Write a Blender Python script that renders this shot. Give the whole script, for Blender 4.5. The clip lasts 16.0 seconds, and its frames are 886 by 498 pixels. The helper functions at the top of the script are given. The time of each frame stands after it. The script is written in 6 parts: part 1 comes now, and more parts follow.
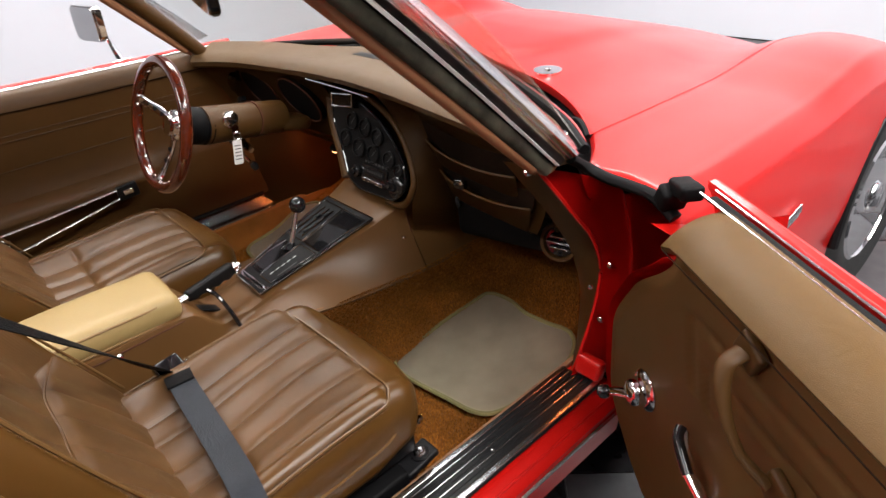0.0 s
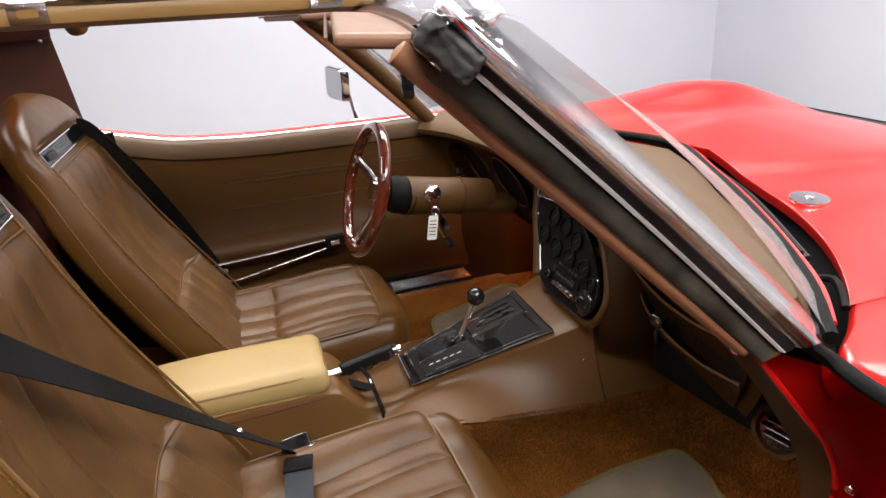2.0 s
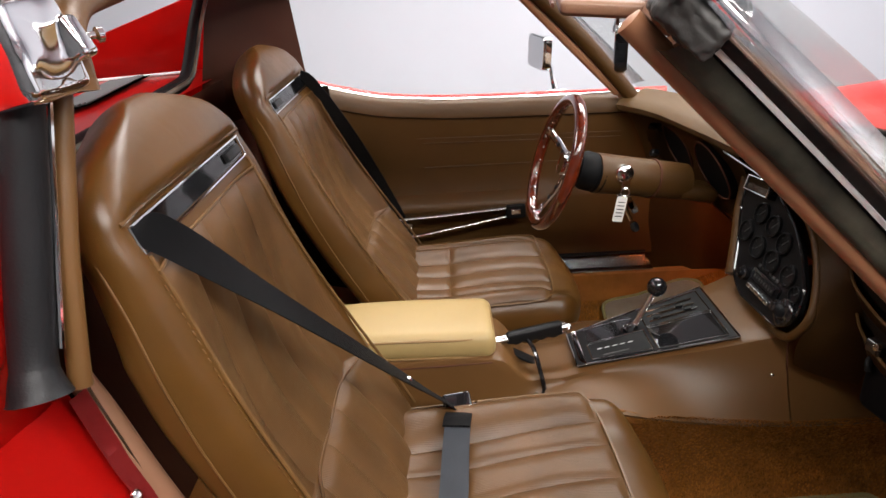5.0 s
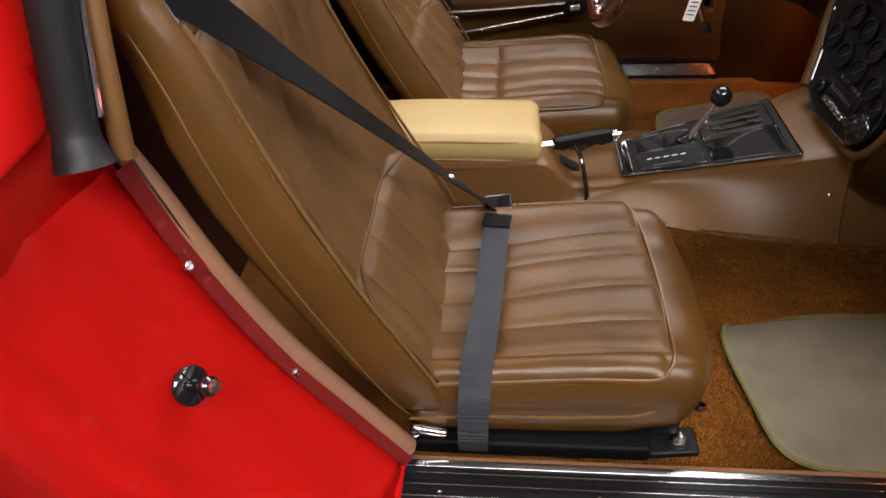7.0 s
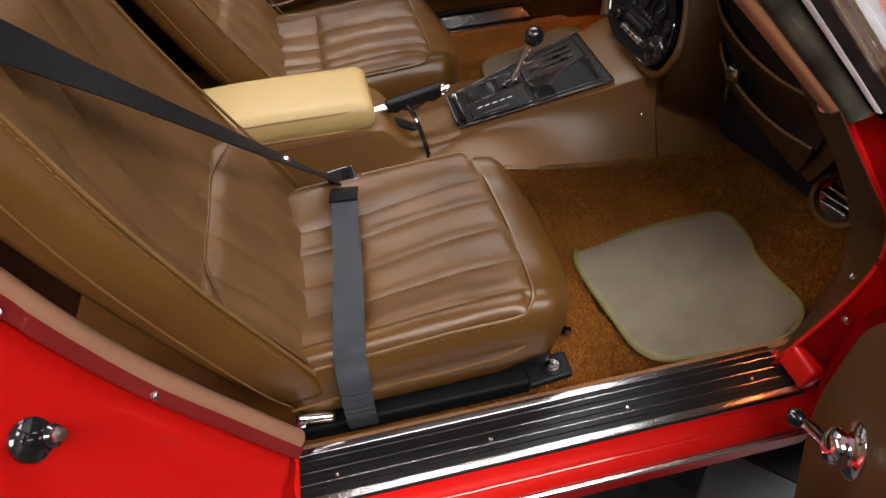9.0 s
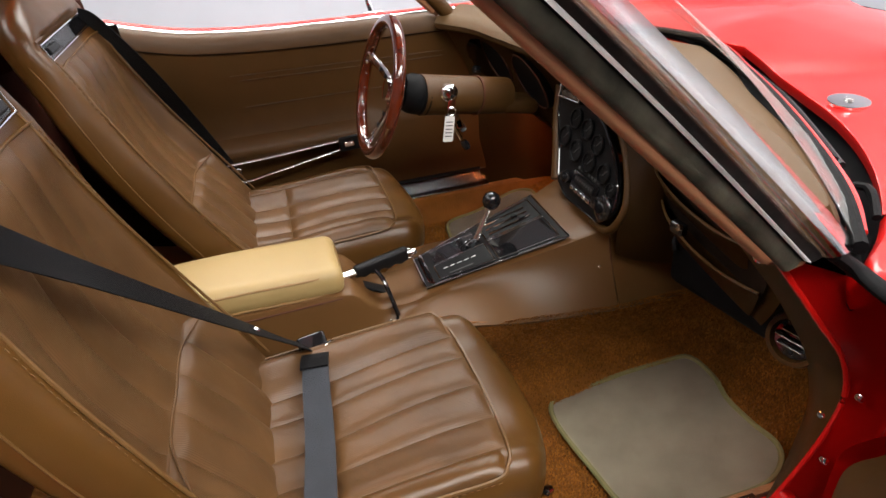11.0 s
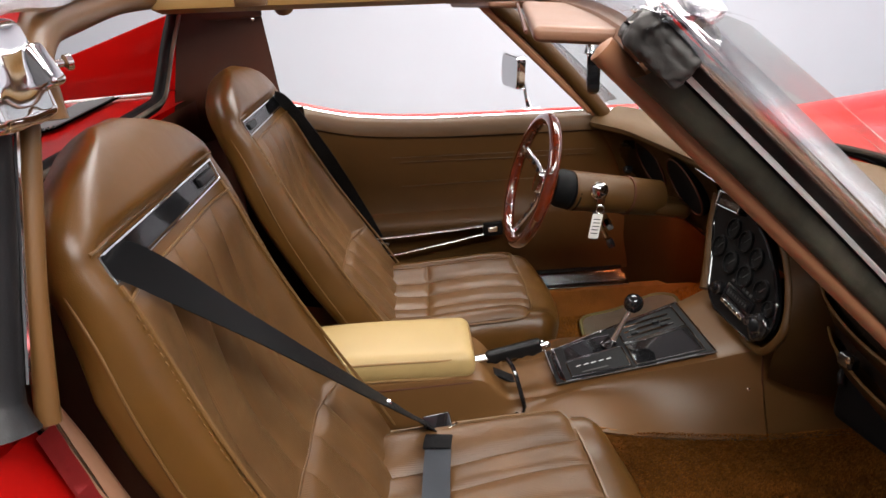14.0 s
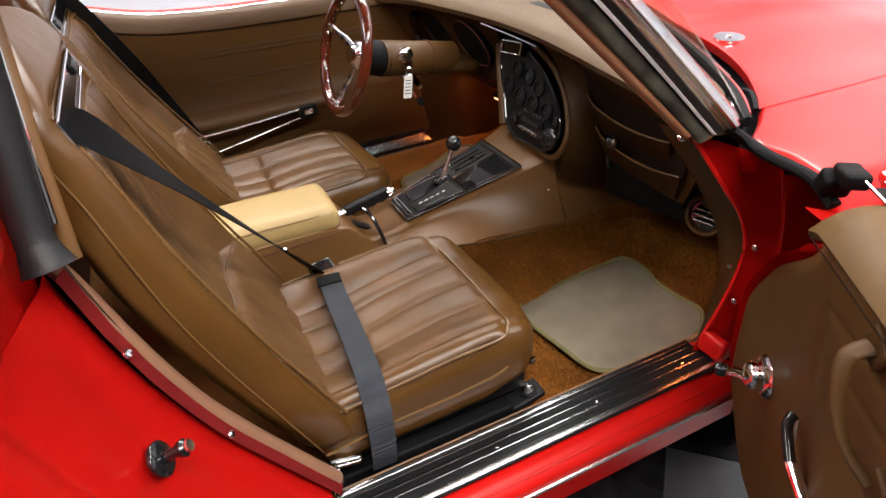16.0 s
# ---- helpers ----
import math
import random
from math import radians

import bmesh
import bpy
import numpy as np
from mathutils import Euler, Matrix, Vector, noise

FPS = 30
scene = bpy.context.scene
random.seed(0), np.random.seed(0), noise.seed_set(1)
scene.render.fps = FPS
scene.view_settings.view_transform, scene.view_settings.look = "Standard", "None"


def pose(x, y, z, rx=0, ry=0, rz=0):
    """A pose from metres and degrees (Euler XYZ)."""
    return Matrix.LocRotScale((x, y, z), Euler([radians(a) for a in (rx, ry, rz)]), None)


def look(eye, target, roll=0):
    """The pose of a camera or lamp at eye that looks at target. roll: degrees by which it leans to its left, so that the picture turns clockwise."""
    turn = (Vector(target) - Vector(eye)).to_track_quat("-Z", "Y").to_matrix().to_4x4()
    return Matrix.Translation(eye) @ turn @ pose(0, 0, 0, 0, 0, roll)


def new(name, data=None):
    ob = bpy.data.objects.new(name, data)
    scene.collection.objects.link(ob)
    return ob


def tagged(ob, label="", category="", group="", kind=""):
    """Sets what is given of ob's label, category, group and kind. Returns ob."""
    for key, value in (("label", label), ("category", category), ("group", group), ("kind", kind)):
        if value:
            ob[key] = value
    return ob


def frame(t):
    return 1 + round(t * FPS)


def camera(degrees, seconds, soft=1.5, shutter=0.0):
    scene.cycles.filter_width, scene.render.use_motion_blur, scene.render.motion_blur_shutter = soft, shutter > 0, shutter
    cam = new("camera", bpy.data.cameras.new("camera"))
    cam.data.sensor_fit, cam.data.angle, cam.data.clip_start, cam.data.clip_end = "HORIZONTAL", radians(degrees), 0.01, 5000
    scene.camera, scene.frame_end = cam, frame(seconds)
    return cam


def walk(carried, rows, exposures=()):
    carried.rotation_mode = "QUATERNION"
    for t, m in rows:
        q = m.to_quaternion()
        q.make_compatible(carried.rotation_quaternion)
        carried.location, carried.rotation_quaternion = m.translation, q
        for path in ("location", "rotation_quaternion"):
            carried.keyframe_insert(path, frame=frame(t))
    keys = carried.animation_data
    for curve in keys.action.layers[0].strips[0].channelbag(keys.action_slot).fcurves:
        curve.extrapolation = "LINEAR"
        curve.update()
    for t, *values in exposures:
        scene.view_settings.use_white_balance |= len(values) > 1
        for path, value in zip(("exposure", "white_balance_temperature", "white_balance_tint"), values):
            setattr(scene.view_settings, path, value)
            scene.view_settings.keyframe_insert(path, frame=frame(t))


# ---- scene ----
cam = camera(70.8, 16.0)
PATH = [
    (0, (-0.813, -1.285, 1.261), (0.275, 0.055, 0.251), -6.0),
    (0.5, (-0.723, -1.226, 1.26), (0.188, 0.263, 0.284), -5.5),
    (1, (-0.652, -1.188, 1.263), (0.13, 0.411, 0.351), -5.0),
    (1.5, (-0.615, -1.168, 1.264), (0.057, 0.528, 0.445), -4.5),
    (2, (-0.612, -1.162, 1.266), (-0.094, 0.604, 0.482), -4.2),
    (2.5, (-0.619, -1.159, 1.267), (-0.209, 0.647, 0.511), -4.0),
    (3, (-0.625, -1.156, 1.268), (-0.323, 0.676, 0.525), -3.8),
    (3.5, (-0.629, -1.152, 1.268), (-0.424, 0.694, 0.527), -3.6),
    (3.7, (-0.632, -1.153, 1.267), (-0.457, 0.698, 0.529), -3.5),
    (5.8, (-0.636, -1.15, 1.264), (-0.758, 0.579, 0.266), -3.5),
    (6, (-0.638, -1.148, 1.259), (-0.778, 0.548, 0.208), -3.5),
    (6.5, (-0.641, -1.142, 1.247), (-0.812, 0.455, 0.055), -3.5),
    (7, (-0.642, -1.138, 1.234), (-0.807, 0.345, -0.098), -3.5),
    (7.5, (-0.645, -1.131, 1.228), (-0.756, 0.277, -0.189), -2.9),
    (8, (-0.637, -1.13, 1.227), (-0.649, 0.27, -0.201), -3.1),
    (8.5, (-0.622, -1.132, 1.228), (-0.51, 0.261, -0.203), -3.8),
    (8.7, (-0.617, -1.133, 1.228), (-0.452, 0.252, -0.206), -4.0),
    (10.8, (-0.604, -1.142, 1.253), (-0.182, 0.475, 0.155), -4.7),
    (11, (-0.606, -1.144, 1.254), (-0.195, 0.507, 0.203), -4.5),
    (11.5, (-0.61, -1.145, 1.262), (-0.241, 0.584, 0.326), -4.2),
    (12, (-0.618, -1.147, 1.268), (-0.317, 0.64, 0.422), -3.9),
    (12.5, (-0.622, -1.148, 1.272), (-0.402, 0.67, 0.469), -3.8),
    (13, (-0.627, -1.147, 1.273), (-0.478, 0.682, 0.477), -3.6),
    (13.5, (-0.632, -1.146, 1.274), (-0.541, 0.687, 0.48), -3.4),
    (14, (-0.634, -1.146, 1.273), (-0.582, 0.689, 0.48), -3.3),
    (14.5, (-0.635, -1.145, 1.273), (-0.605, 0.69, 0.479), -3.2),
    (15, (-0.637, -1.181, 1.264), (-0.514, 0.583, 0.331), -3.1),
    (15.5, (-0.711, -1.251, 1.261), (-0.341, 0.423, 0.232), -3.7),
    (16, (-0.843, -1.349, 1.27), (-0.18, 0.19, 0.178), -4.7),
]
walk(cam, [(t, look(eye, target, roll)) for t, eye, target, roll in PATH], exposures=[(0.0, 0.02), (3.5, 0.05), (6.0, 0.04), (7.5, -0.05), (8.5, -0.05), (11.0, 0.0), (14.5, 0.06), (15.2, 0.08), (16.0, 0.2)])

# ---- light ----
# A white studio room lit by ceiling panels; the car's forward is +x, its left +y, the floor z = 0.
world = bpy.data.worlds.new("studio_dark")
world.use_nodes = True
world.node_tree.nodes["Background"].inputs[0].default_value = (0.9, 0.95, 1.0, 1)
world.node_tree.nodes["Background"].inputs[1].default_value = 0.03
scene.world = world

# (x, y, size along x, size along y, watts)
CEILING = 3.4
PANELS = [(0.6, -2.4, 4.0, 1.1, 270), (0.5, 1.7, 4.0, 1.1, 208), (3.0, 0.0, 0.9, 2.2, 70), (-3.2, 0.0, 0.9, 3.0, 70)]

COURTESY = {-1: 0.16, 1: 0.5}


# ---- materials ----
def material(name, colour, rough=0.5, metal=0.0, coat=0.0, vary=0.12, scale=6.0, fine=0.0, fine_scale=400.0, grain="noise",
             spec=0.5, sheen=0.0, piece=0.0, rough_vary=0.1, coat_rough=0.03, crease=0.0):
    """A painted, woven, hide or metal surface: broad tone variation, fine relief and uneven gloss."""
    m = bpy.data.materials.new(name)
    m.use_nodes = True
    nt = m.node_tree
    b = nt.nodes["Principled BSDF"]
    b.inputs["Metallic"].default_value = metal
    b.inputs["Specular IOR Level"].default_value = spec
    b.inputs["Coat Weight"].default_value = coat
    b.inputs["Coat Roughness"].default_value = coat_rough
    b.inputs["Sheen Weight"].default_value = sheen
    co = nt.nodes.new("ShaderNodeTexCoord")
    n1 = nt.nodes.new("ShaderNodeTexNoise")
    n1.inputs["Scale"].default_value = scale
    n1.inputs["Detail"].default_value = 6
    nt.links.new(co.outputs["Object"], n1.inputs["Vector"])
    r = nt.nodes.new("ShaderNodeMapRange")
    r.inputs["From Min"].default_value, r.inputs["From Max"].default_value = 0.3, 0.7
    r.inputs["To Min"].default_value, r.inputs["To Max"].default_value = 1 - vary, 1 + vary
    nt.links.new(n1.outputs["Fac"], r.inputs["Value"])
    v = nt.nodes.new("ShaderNodeVectorMath")
    v.operation = "SCALE"
    v.inputs[0].default_value = colour
    last = r.outputs[0]
    if piece:
        oi = nt.nodes.new("ShaderNodeObjectInfo")
        pr = nt.nodes.new("ShaderNodeMapRange")
        pr.inputs["To Min"].default_value, pr.inputs["To Max"].default_value = 1 - piece, 1 + piece
        nt.links.new(oi.outputs["Random"], pr.inputs["Value"])
        mu = nt.nodes.new("ShaderNodeMath")
        mu.operation = "MULTIPLY"
        nt.links.new(last, mu.inputs[0])
        nt.links.new(pr.outputs[0], mu.inputs[1])
        last = mu.outputs[0]
    nt.links.new(last, v.inputs["Scale"])
    nt.links.new(v.outputs[0], b.inputs["Base Color"])
    n2 = nt.nodes.new("ShaderNodeTexNoise")
    n2.inputs["Scale"].default_value = scale * 5
    n2.inputs["Detail"].default_value = 4
    nt.links.new(co.outputs["Object"], n2.inputs["Vector"])
    rr = nt.nodes.new("ShaderNodeMapRange")
    rr.inputs["To Min"].default_value, rr.inputs["To Max"].default_value = max(0.01, rough * (1 - rough_vary)), min(1, rough * (1 + rough_vary))
    nt.links.new(n2.outputs["Fac"], rr.inputs["Value"])
    nt.links.new(rr.outputs[0], b.inputs["Roughness"])
    if fine:
        if grain == "noise":
            g = nt.nodes.new("ShaderNodeTexNoise")
            g.inputs["Detail"].default_value = 3
            out = g.outputs["Fac"]
        elif grain == "weave":
            g = nt.nodes.new("ShaderNodeTexWave")
            g.inputs["Distortion"].default_value = 0.4
            g.bands_direction = "Y"
            out = g.outputs["Fac"]
        else:
            g = nt.nodes.new("ShaderNodeTexVoronoi")
            out = g.outputs["Distance"]
        g.inputs["Scale"].default_value = fine_scale
        nt.links.new(co.outputs["Object"], g.inputs["Vector"])
        bu = nt.nodes.new("ShaderNodeBump")
        bu.inputs["Strength"].default_value = fine
        bu.inputs["Distance"].default_value = 0.002
        nt.links.new(out, bu.inputs["Height"])
        nt.links.new(bu.outputs[0], b.inputs["Normal"])
        if crease:
            # soft folds and wrinkles under the grain
            wr = nt.nodes.new("ShaderNodeTexNoise")
            wr.inputs["Scale"].default_value = 22
            wr.inputs["Detail"].default_value = 5
            wr.inputs["Distortion"].default_value = 1.2
            nt.links.new(co.outputs["Object"], wr.inputs["Vector"])
            bw = nt.nodes.new("ShaderNodeBump")
            bw.inputs["Strength"].default_value = crease
            bw.inputs["Distance"].default_value = 0.012
            nt.links.new(wr.outputs["Fac"], bw.inputs["Height"])
            nt.links.new(bw.outputs[0], bu.inputs["Normal"])
    return m


RED = material("red_paint", (0.60, 0.008, 0.006), 0.32, coat=0.5, spec=0.3, vary=0.03, scale=2, coat_rough=0.06)
LEATHER = material("tan_leather", (0.082, 0.036, 0.0072), 0.32, vary=0.14, scale=7, fine=0.10, fine_scale=900, grain="cells", rough_vary=0.25, crease=0.05, spec=0.4)
INSERT = material("tan_leather_insert", (0.094, 0.046, 0.0165), 0.39, vary=0.2, scale=11, fine=0.12, fine_scale=100, grain="weave", rough_vary=0.3, crease=0.10, spec=0.35)
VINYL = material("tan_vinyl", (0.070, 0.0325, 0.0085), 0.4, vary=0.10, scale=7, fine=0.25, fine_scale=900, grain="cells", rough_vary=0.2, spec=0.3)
PAD = material("dash_vinyl", (0.100, 0.053, 0.0165), 0.5, vary=0.08, scale=7, fine=0.3, fine_scale=800, grain="cells")
PLASTIC = material("tan_plastic", (0.112, 0.053, 0.0165), 0.38, vary=0.07, scale=6, fine=0.12, fine_scale=900, spec=0.35)
PINK = material("faded_tan_trim", (0.20, 0.098, 0.056), 0.45, vary=0.08, scale=9, fine=0.15, fine_scale=700)
CREAM = material("cream_vinyl", (0.365, 0.258, 0.105), 0.42, vary=0.05, scale=8, fine=0.2, fine_scale=800, grain="cells")
# same vinyl as VINYL, with the open door's light put into the colour
DOOR = material("lit_tan_door_vinyl", (0.185, 0.097, 0.032), 0.42, vary=0.08, scale=5, fine=0.12, fine_scale=900, spec=0.35)
DOORPAD = material("pale_tan_pad", (0.200, 0.112, 0.038), 0.40, vary=0.06, scale=5, fine=0.15, fine_scale=900, grain="cells", spec=0.35, crease=0.06)
PIPING = material("tan_piping", (0.120, 0.060, 0.018), 0.4, vary=0.1, scale=30)
STITCH = material("tan_thread", (0.125, 0.058, 0.014), 0.7, vary=0.1, scale=60)
BROWN = material("dark_brown_panel", (0.080, 0.027, 0.0145), 0.55, spec=0.25, vary=0.12, scale=5, fine=0.2, fine_scale=700)
GOLD = material("ochre_trim", (0.21, 0.115, 0.033), 0.4, vary=0.1, scale=7, fine=0.15, fine_scale=600)
CARPET = material("rust_carpet", (0.235, 0.090, 0.0150), 0.95, vary=0.25, scale=12, fine=1.0, fine_scale=240, spec=0.1, sheen=0.3)
PILE = material("rust_carpet_pile", (0.260, 0.102, 0.0180), 0.95, vary=0.3, scale=10, spec=0.05)
pile_tree = PILE.node_tree
pile_geo, pile_map, pile_mul = (pile_tree.nodes.new("ShaderNode" + k) for k in ("NewGeometry", "MapRange", "VectorMath"))
pile_map.inputs["To Min"].default_value, pile_map.inputs["To Max"].default_value = 0.65, 1.35
pile_mul.operation = "SCALE"
pile_base = pile_tree.nodes["Principled BSDF"].inputs["Base Color"]
pile_tree.links.new(pile_geo.outputs["Random Per Island"], pile_map.inputs["Value"])
pile_tree.links.new(pile_base.links[0].from_socket, pile_mul.inputs[0])
pile_tree.links.new(pile_map.outputs[0], pile_mul.inputs["Scale"])
pile_tree.links.new(pile_mul.outputs[0], pile_base)
MAT_GREY = material("grey_mat", (0.33, 0.285, 0.205), 0.9, vary=0.12, scale=14, fine=0.5, fine_scale=600, spec=0.1, sheen=0.2)
OLIVE = material("olive_binding", (0.17, 0.15, 0.055), 0.7, vary=0.1, scale=30)
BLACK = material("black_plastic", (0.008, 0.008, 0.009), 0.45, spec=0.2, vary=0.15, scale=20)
GLOSS = material("black_gloss", (0.008, 0.008, 0.009), 0.08, vary=0.1, scale=20, coat=0.6)
SATIN = material("black_satin_panel", (0.007, 0.007, 0.0075), 0.36, spec=0.2, vary=0.2, scale=30, fine=0.1, fine_scale=900)
RUBBER = material("black_rubber", (0.004, 0.004, 0.0045), 0.6, spec=0.12, vary=0.2, scale=14, fine=0.2, fine_scale=300)
SEAL = material("dark_seal_rubber", (0.008, 0.008, 0.009), 0.48, spec=0.25, vary=0.2, scale=14, fine=0.2, fine_scale=300)
WORN = material("worn_grey_rubber", (0.085, 0.080, 0.058), 0.36, vary=0.85, scale=16, fine=0.35, fine_scale=160, rough_vary=0.3)
CHROME = material("chrome", (0.86, 0.86, 0.87), 0.06, metal=1.0, vary=0.03, scale=10)
ALU = material("brushed_aluminium", (0.80, 0.79, 0.77), 0.24, metal=1.0, vary=0.1, scale=20, fine=0.1, fine_scale=300)
STEEL = material("polished_steel", (0.86, 0.86, 0.87), 0.24, metal=0.9, vary=0.05, scale=14)
STRIP = material("polished_strip", (0.72, 0.71, 0.72), 0.14, metal=1.0, vary=0.08, scale=20)
# plain white standing in for the bright reflection on polished trim
TRIMWHITE = material("white_glint_strip", (0.92, 0.92, 0.92), 0.3, metal=0.0, vary=0.04, scale=12)
WOOD = material("varnished_mahogany", (0.095, 0.014, 0.004), 0.15, coat=1.0, vary=0.4, scale=26)
BELT = material("black_webbing", (0.007, 0.007, 0.008), 0.6, spec=0.16, vary=0.15, scale=20, fine=0.6, fine_scale=420, grain="weave")
BELT_GREY = material("grey_webbing", (0.040, 0.045, 0.054), 0.42, spec=0.2, vary=0.12, scale=26, fine=0.5, fine_scale=420, grain="weave")
PAPER = material("white_card", (0.75, 0.74, 0.70), 0.6, vary=0.05, scale=60)
WALLPAINT = material("white_wall_paint", (0.66, 0.68, 0.745), 0.7, vary=0.02, scale=1.5)
DARKPAINT = material("dark_grey_paint", (0.09, 0.09, 0.095), 0.8, vary=0.05, scale=1.5)
CEILPAINT = material("grey_ceiling_paint", (0.75, 0.76, 0.78), 0.8, vary=0.05, scale=1.5)
TILE_BLACK = material("black_floor_tile", (0.018, 0.018, 0.02), 0.12, vary=0.3, scale=18, piece=0.1)
TILE_GREY = material("grey_floor_tile", (0.075, 0.077, 0.082), 0.3, vary=0.15, scale=25, piece=0.1)
GROUT = material("dark_floor", (0.06, 0.06, 0.062), 0.5, vary=0.2, scale=9)
TYRE = material("tyre_rubber", (0.018, 0.018, 0.018), 0.6, vary=0.2, scale=12)
GREY_PRINT = material("grey_print", (0.06, 0.06, 0.06), 0.5, vary=0.05, scale=50)
SILL_METAL = material("dull_aluminium", (0.46, 0.46, 0.47), 0.22, metal=1.0, vary=0.12, scale=24, fine=0.15, fine_scale=250)
# shade put into the colour of pocket mouths and rear trim; also door seams
POCKET = material("dark_brown_shade_and_seam", (0.016, 0.008, 0.004), 0.9, spec=0.1, vary=0.2, scale=20, fine=0.4, fine_scale=500)
# the jamb's red reflection is put into this polished metal's colour
RED_STRIP = material("red_reflection_strip", (0.42, 0.040, 0.040), 0.15, metal=0.5, vary=0.06, scale=20)
# brighter copy of the trim tan: light on the lining put into its colour
LINING = material("lit_pillar_lining", (0.33, 0.150, 0.074), 0.42, vary=0.08, scale=9, fine=0.15, fine_scale=700)
DARK_WORN = material("dark_worn_rubber", (0.045, 0.042, 0.040), 0.5, spec=0.3, vary=0.5, scale=18, fine=0.35, fine_scale=160)
WHITE = material("white_print", (0.7, 0.7, 0.7), 0.5, vary=0.03, scale=50)


def glass(name, tint, low, rough=0.0):
    m = bpy.data.materials.new(name)
    m.use_nodes = True
    nt = m.node_tree
    nt.nodes.remove(nt.nodes["Principled BSDF"])
    t, g, mix, f, pw, ml = (nt.nodes.new("ShaderNode" + k) for k in ("BsdfTransparent", "BsdfGlossy", "MixShader", "LayerWeight", "Math", "Math"))
    t.inputs["Color"].default_value = (*tint, 1)
    g.inputs["Roughness"].default_value = rough
    f.inputs["Blend"].default_value = 0.5
    pw.operation, ml.operation = "POWER", "MULTIPLY_ADD"
    pw.inputs[1].default_value = 3.0
    ml.inputs[1].default_value, ml.inputs[2].default_value = low, 0.04
    nt.links.new(f.outputs["Facing"], pw.inputs[0])
    nt.links.new(pw.outputs[0], ml.inputs[0])
    nt.links.new(ml.outputs[0], mix.inputs[0])
    nt.links.new(t.outputs[0], mix.inputs[1])
    nt.links.new(g.outputs[0], mix.inputs[2])
    # white haze mixed in for the bright wall reflected by the glass
    haze, film = nt.nodes.new("ShaderNodeBsdfDiffuse"), nt.nodes.new("ShaderNodeMixShader")
    haze.inputs["Color"].default_value = (0.8, 0.82, 0.82, 1)
    film.inputs[0].default_value = 0.17
    nt.links.new(mix.outputs[0], film.inputs[1])
    nt.links.new(haze.outputs[0], film.inputs[2])
    nt.links.new(film.outputs[0], nt.nodes["Material Output"].inputs["Surface"])
    return m


GLASS = glass("tinted_glass", (0.86, 0.90, 0.885), 0.3, 0.12)


def glow(name, colour, strength):
    m = bpy.data.materials.new(name)
    m.use_nodes = True
    b = m.node_tree.nodes["Principled BSDF"]
    b.inputs["Base Color"].default_value = (*colour, 1)
    b.inputs["Emission Color"].default_value = (*colour, 1)
    b.inputs["Emission Strength"].default_value = strength
    return m


# ---- builders ----
def thing(name, label, category, group="", kind=""):
    return tagged(new(name), label, category, group, kind)


def link(name, bm, mat, parent=None, label="", smooth=True):
    me = bpy.data.meshes.new(name)
    bmesh.ops.recalc_face_normals(bm, faces=bm.faces)
    bm.to_mesh(me)
    bm.free()
    me.materials.append(mat)
    if smooth:
        me.shade_smooth()
        me.set_sharp_from_angle(angle=radians(38))
    ob = new(name, me)
    if parent is not None:
        ob.parent = parent
    if label:
        ob["label"] = label
    return ob


def part(name, bm, mat, parent, label="", smooth=True):
    return link(name, bm, mat, parent, label, smooth)


def V(*a):
    return Vector(a)


def curve_points(pts, n, closed=False):
    """n points along a Catmull-Rom curve through pts."""
    pts = [Vector(p) for p in pts]
    k = len(pts)
    if k == 2 and not closed:
        return [pts[0].lerp(pts[1], i / (n - 1)) for i in range(n)]
    spans = k if closed else k - 1
    out = []
    for i in range(n):
        s = i / n * spans if closed else i / (n - 1) * spans
        j = min(int(s), spans - 1)
        t = s - j
        g = (lambda q: pts[q % k]) if closed else (lambda q: pts[max(0, min(k - 1, q))])
        a, b, c, d = g(j - 1), g(j), g(j + 1), g(j + 2)
        out.append(0.5 * ((2 * b) + (c - a) * t + (2 * a - 5 * b + 4 * c - d) * t * t + (3 * b - a - 3 * c + d) * t ** 3))
    return out


def lerp_table(rows, x):
    """Smooth cubic interpolation in rows of (x, value), without overshoot."""
    if x <= rows[0][0]:
        return rows[0][1]
    if x >= rows[-1][0]:
        return rows[-1][1]
    n = len(rows)
    i = next(k for k in range(n - 1) if x <= rows[k + 1][0])

    def slope(k):
        if k < 0 or k >= n - 1:
            return None
        return (rows[k + 1][1] - rows[k][1]) / (rows[k + 1][0] - rows[k][0])

    def tangent(k):
        a, b = slope(k - 1), slope(k)
        if a is None or b is None:
            return b if a is None else a
        if a * b <= 0:
            return 0.0
        return 2 * a * b / (a + b)
    h = rows[i + 1][0] - rows[i][0]
    t = (x - rows[i][0]) / h
    a, b = rows[i][1], rows[i + 1][1]
    return (2 * t ** 3 - 3 * t * t + 1) * a + (t ** 3 - 2 * t * t + t) * h * tangent(i) + (3 * t * t - 2 * t ** 3) * b + (t ** 3 - t * t) * h * tangent(i + 1)


def loft(sections, ring=True, caps=True, bm=None):
    bm = bm or bmesh.new()
    vs = [[bm.verts.new(p) for p in s] for s in sections]
    m = len(vs[0])
    for a, b in zip(vs, vs[1:]):
        for i in range(m if ring else m - 1):
            j = (i + 1) % m
            bm.faces.new((a[i], a[j], b[j], b[i]))
    if ring and caps:
        bm.faces.new(vs[0])
        bm.faces.new(list(reversed(vs[-1])))
    return bm


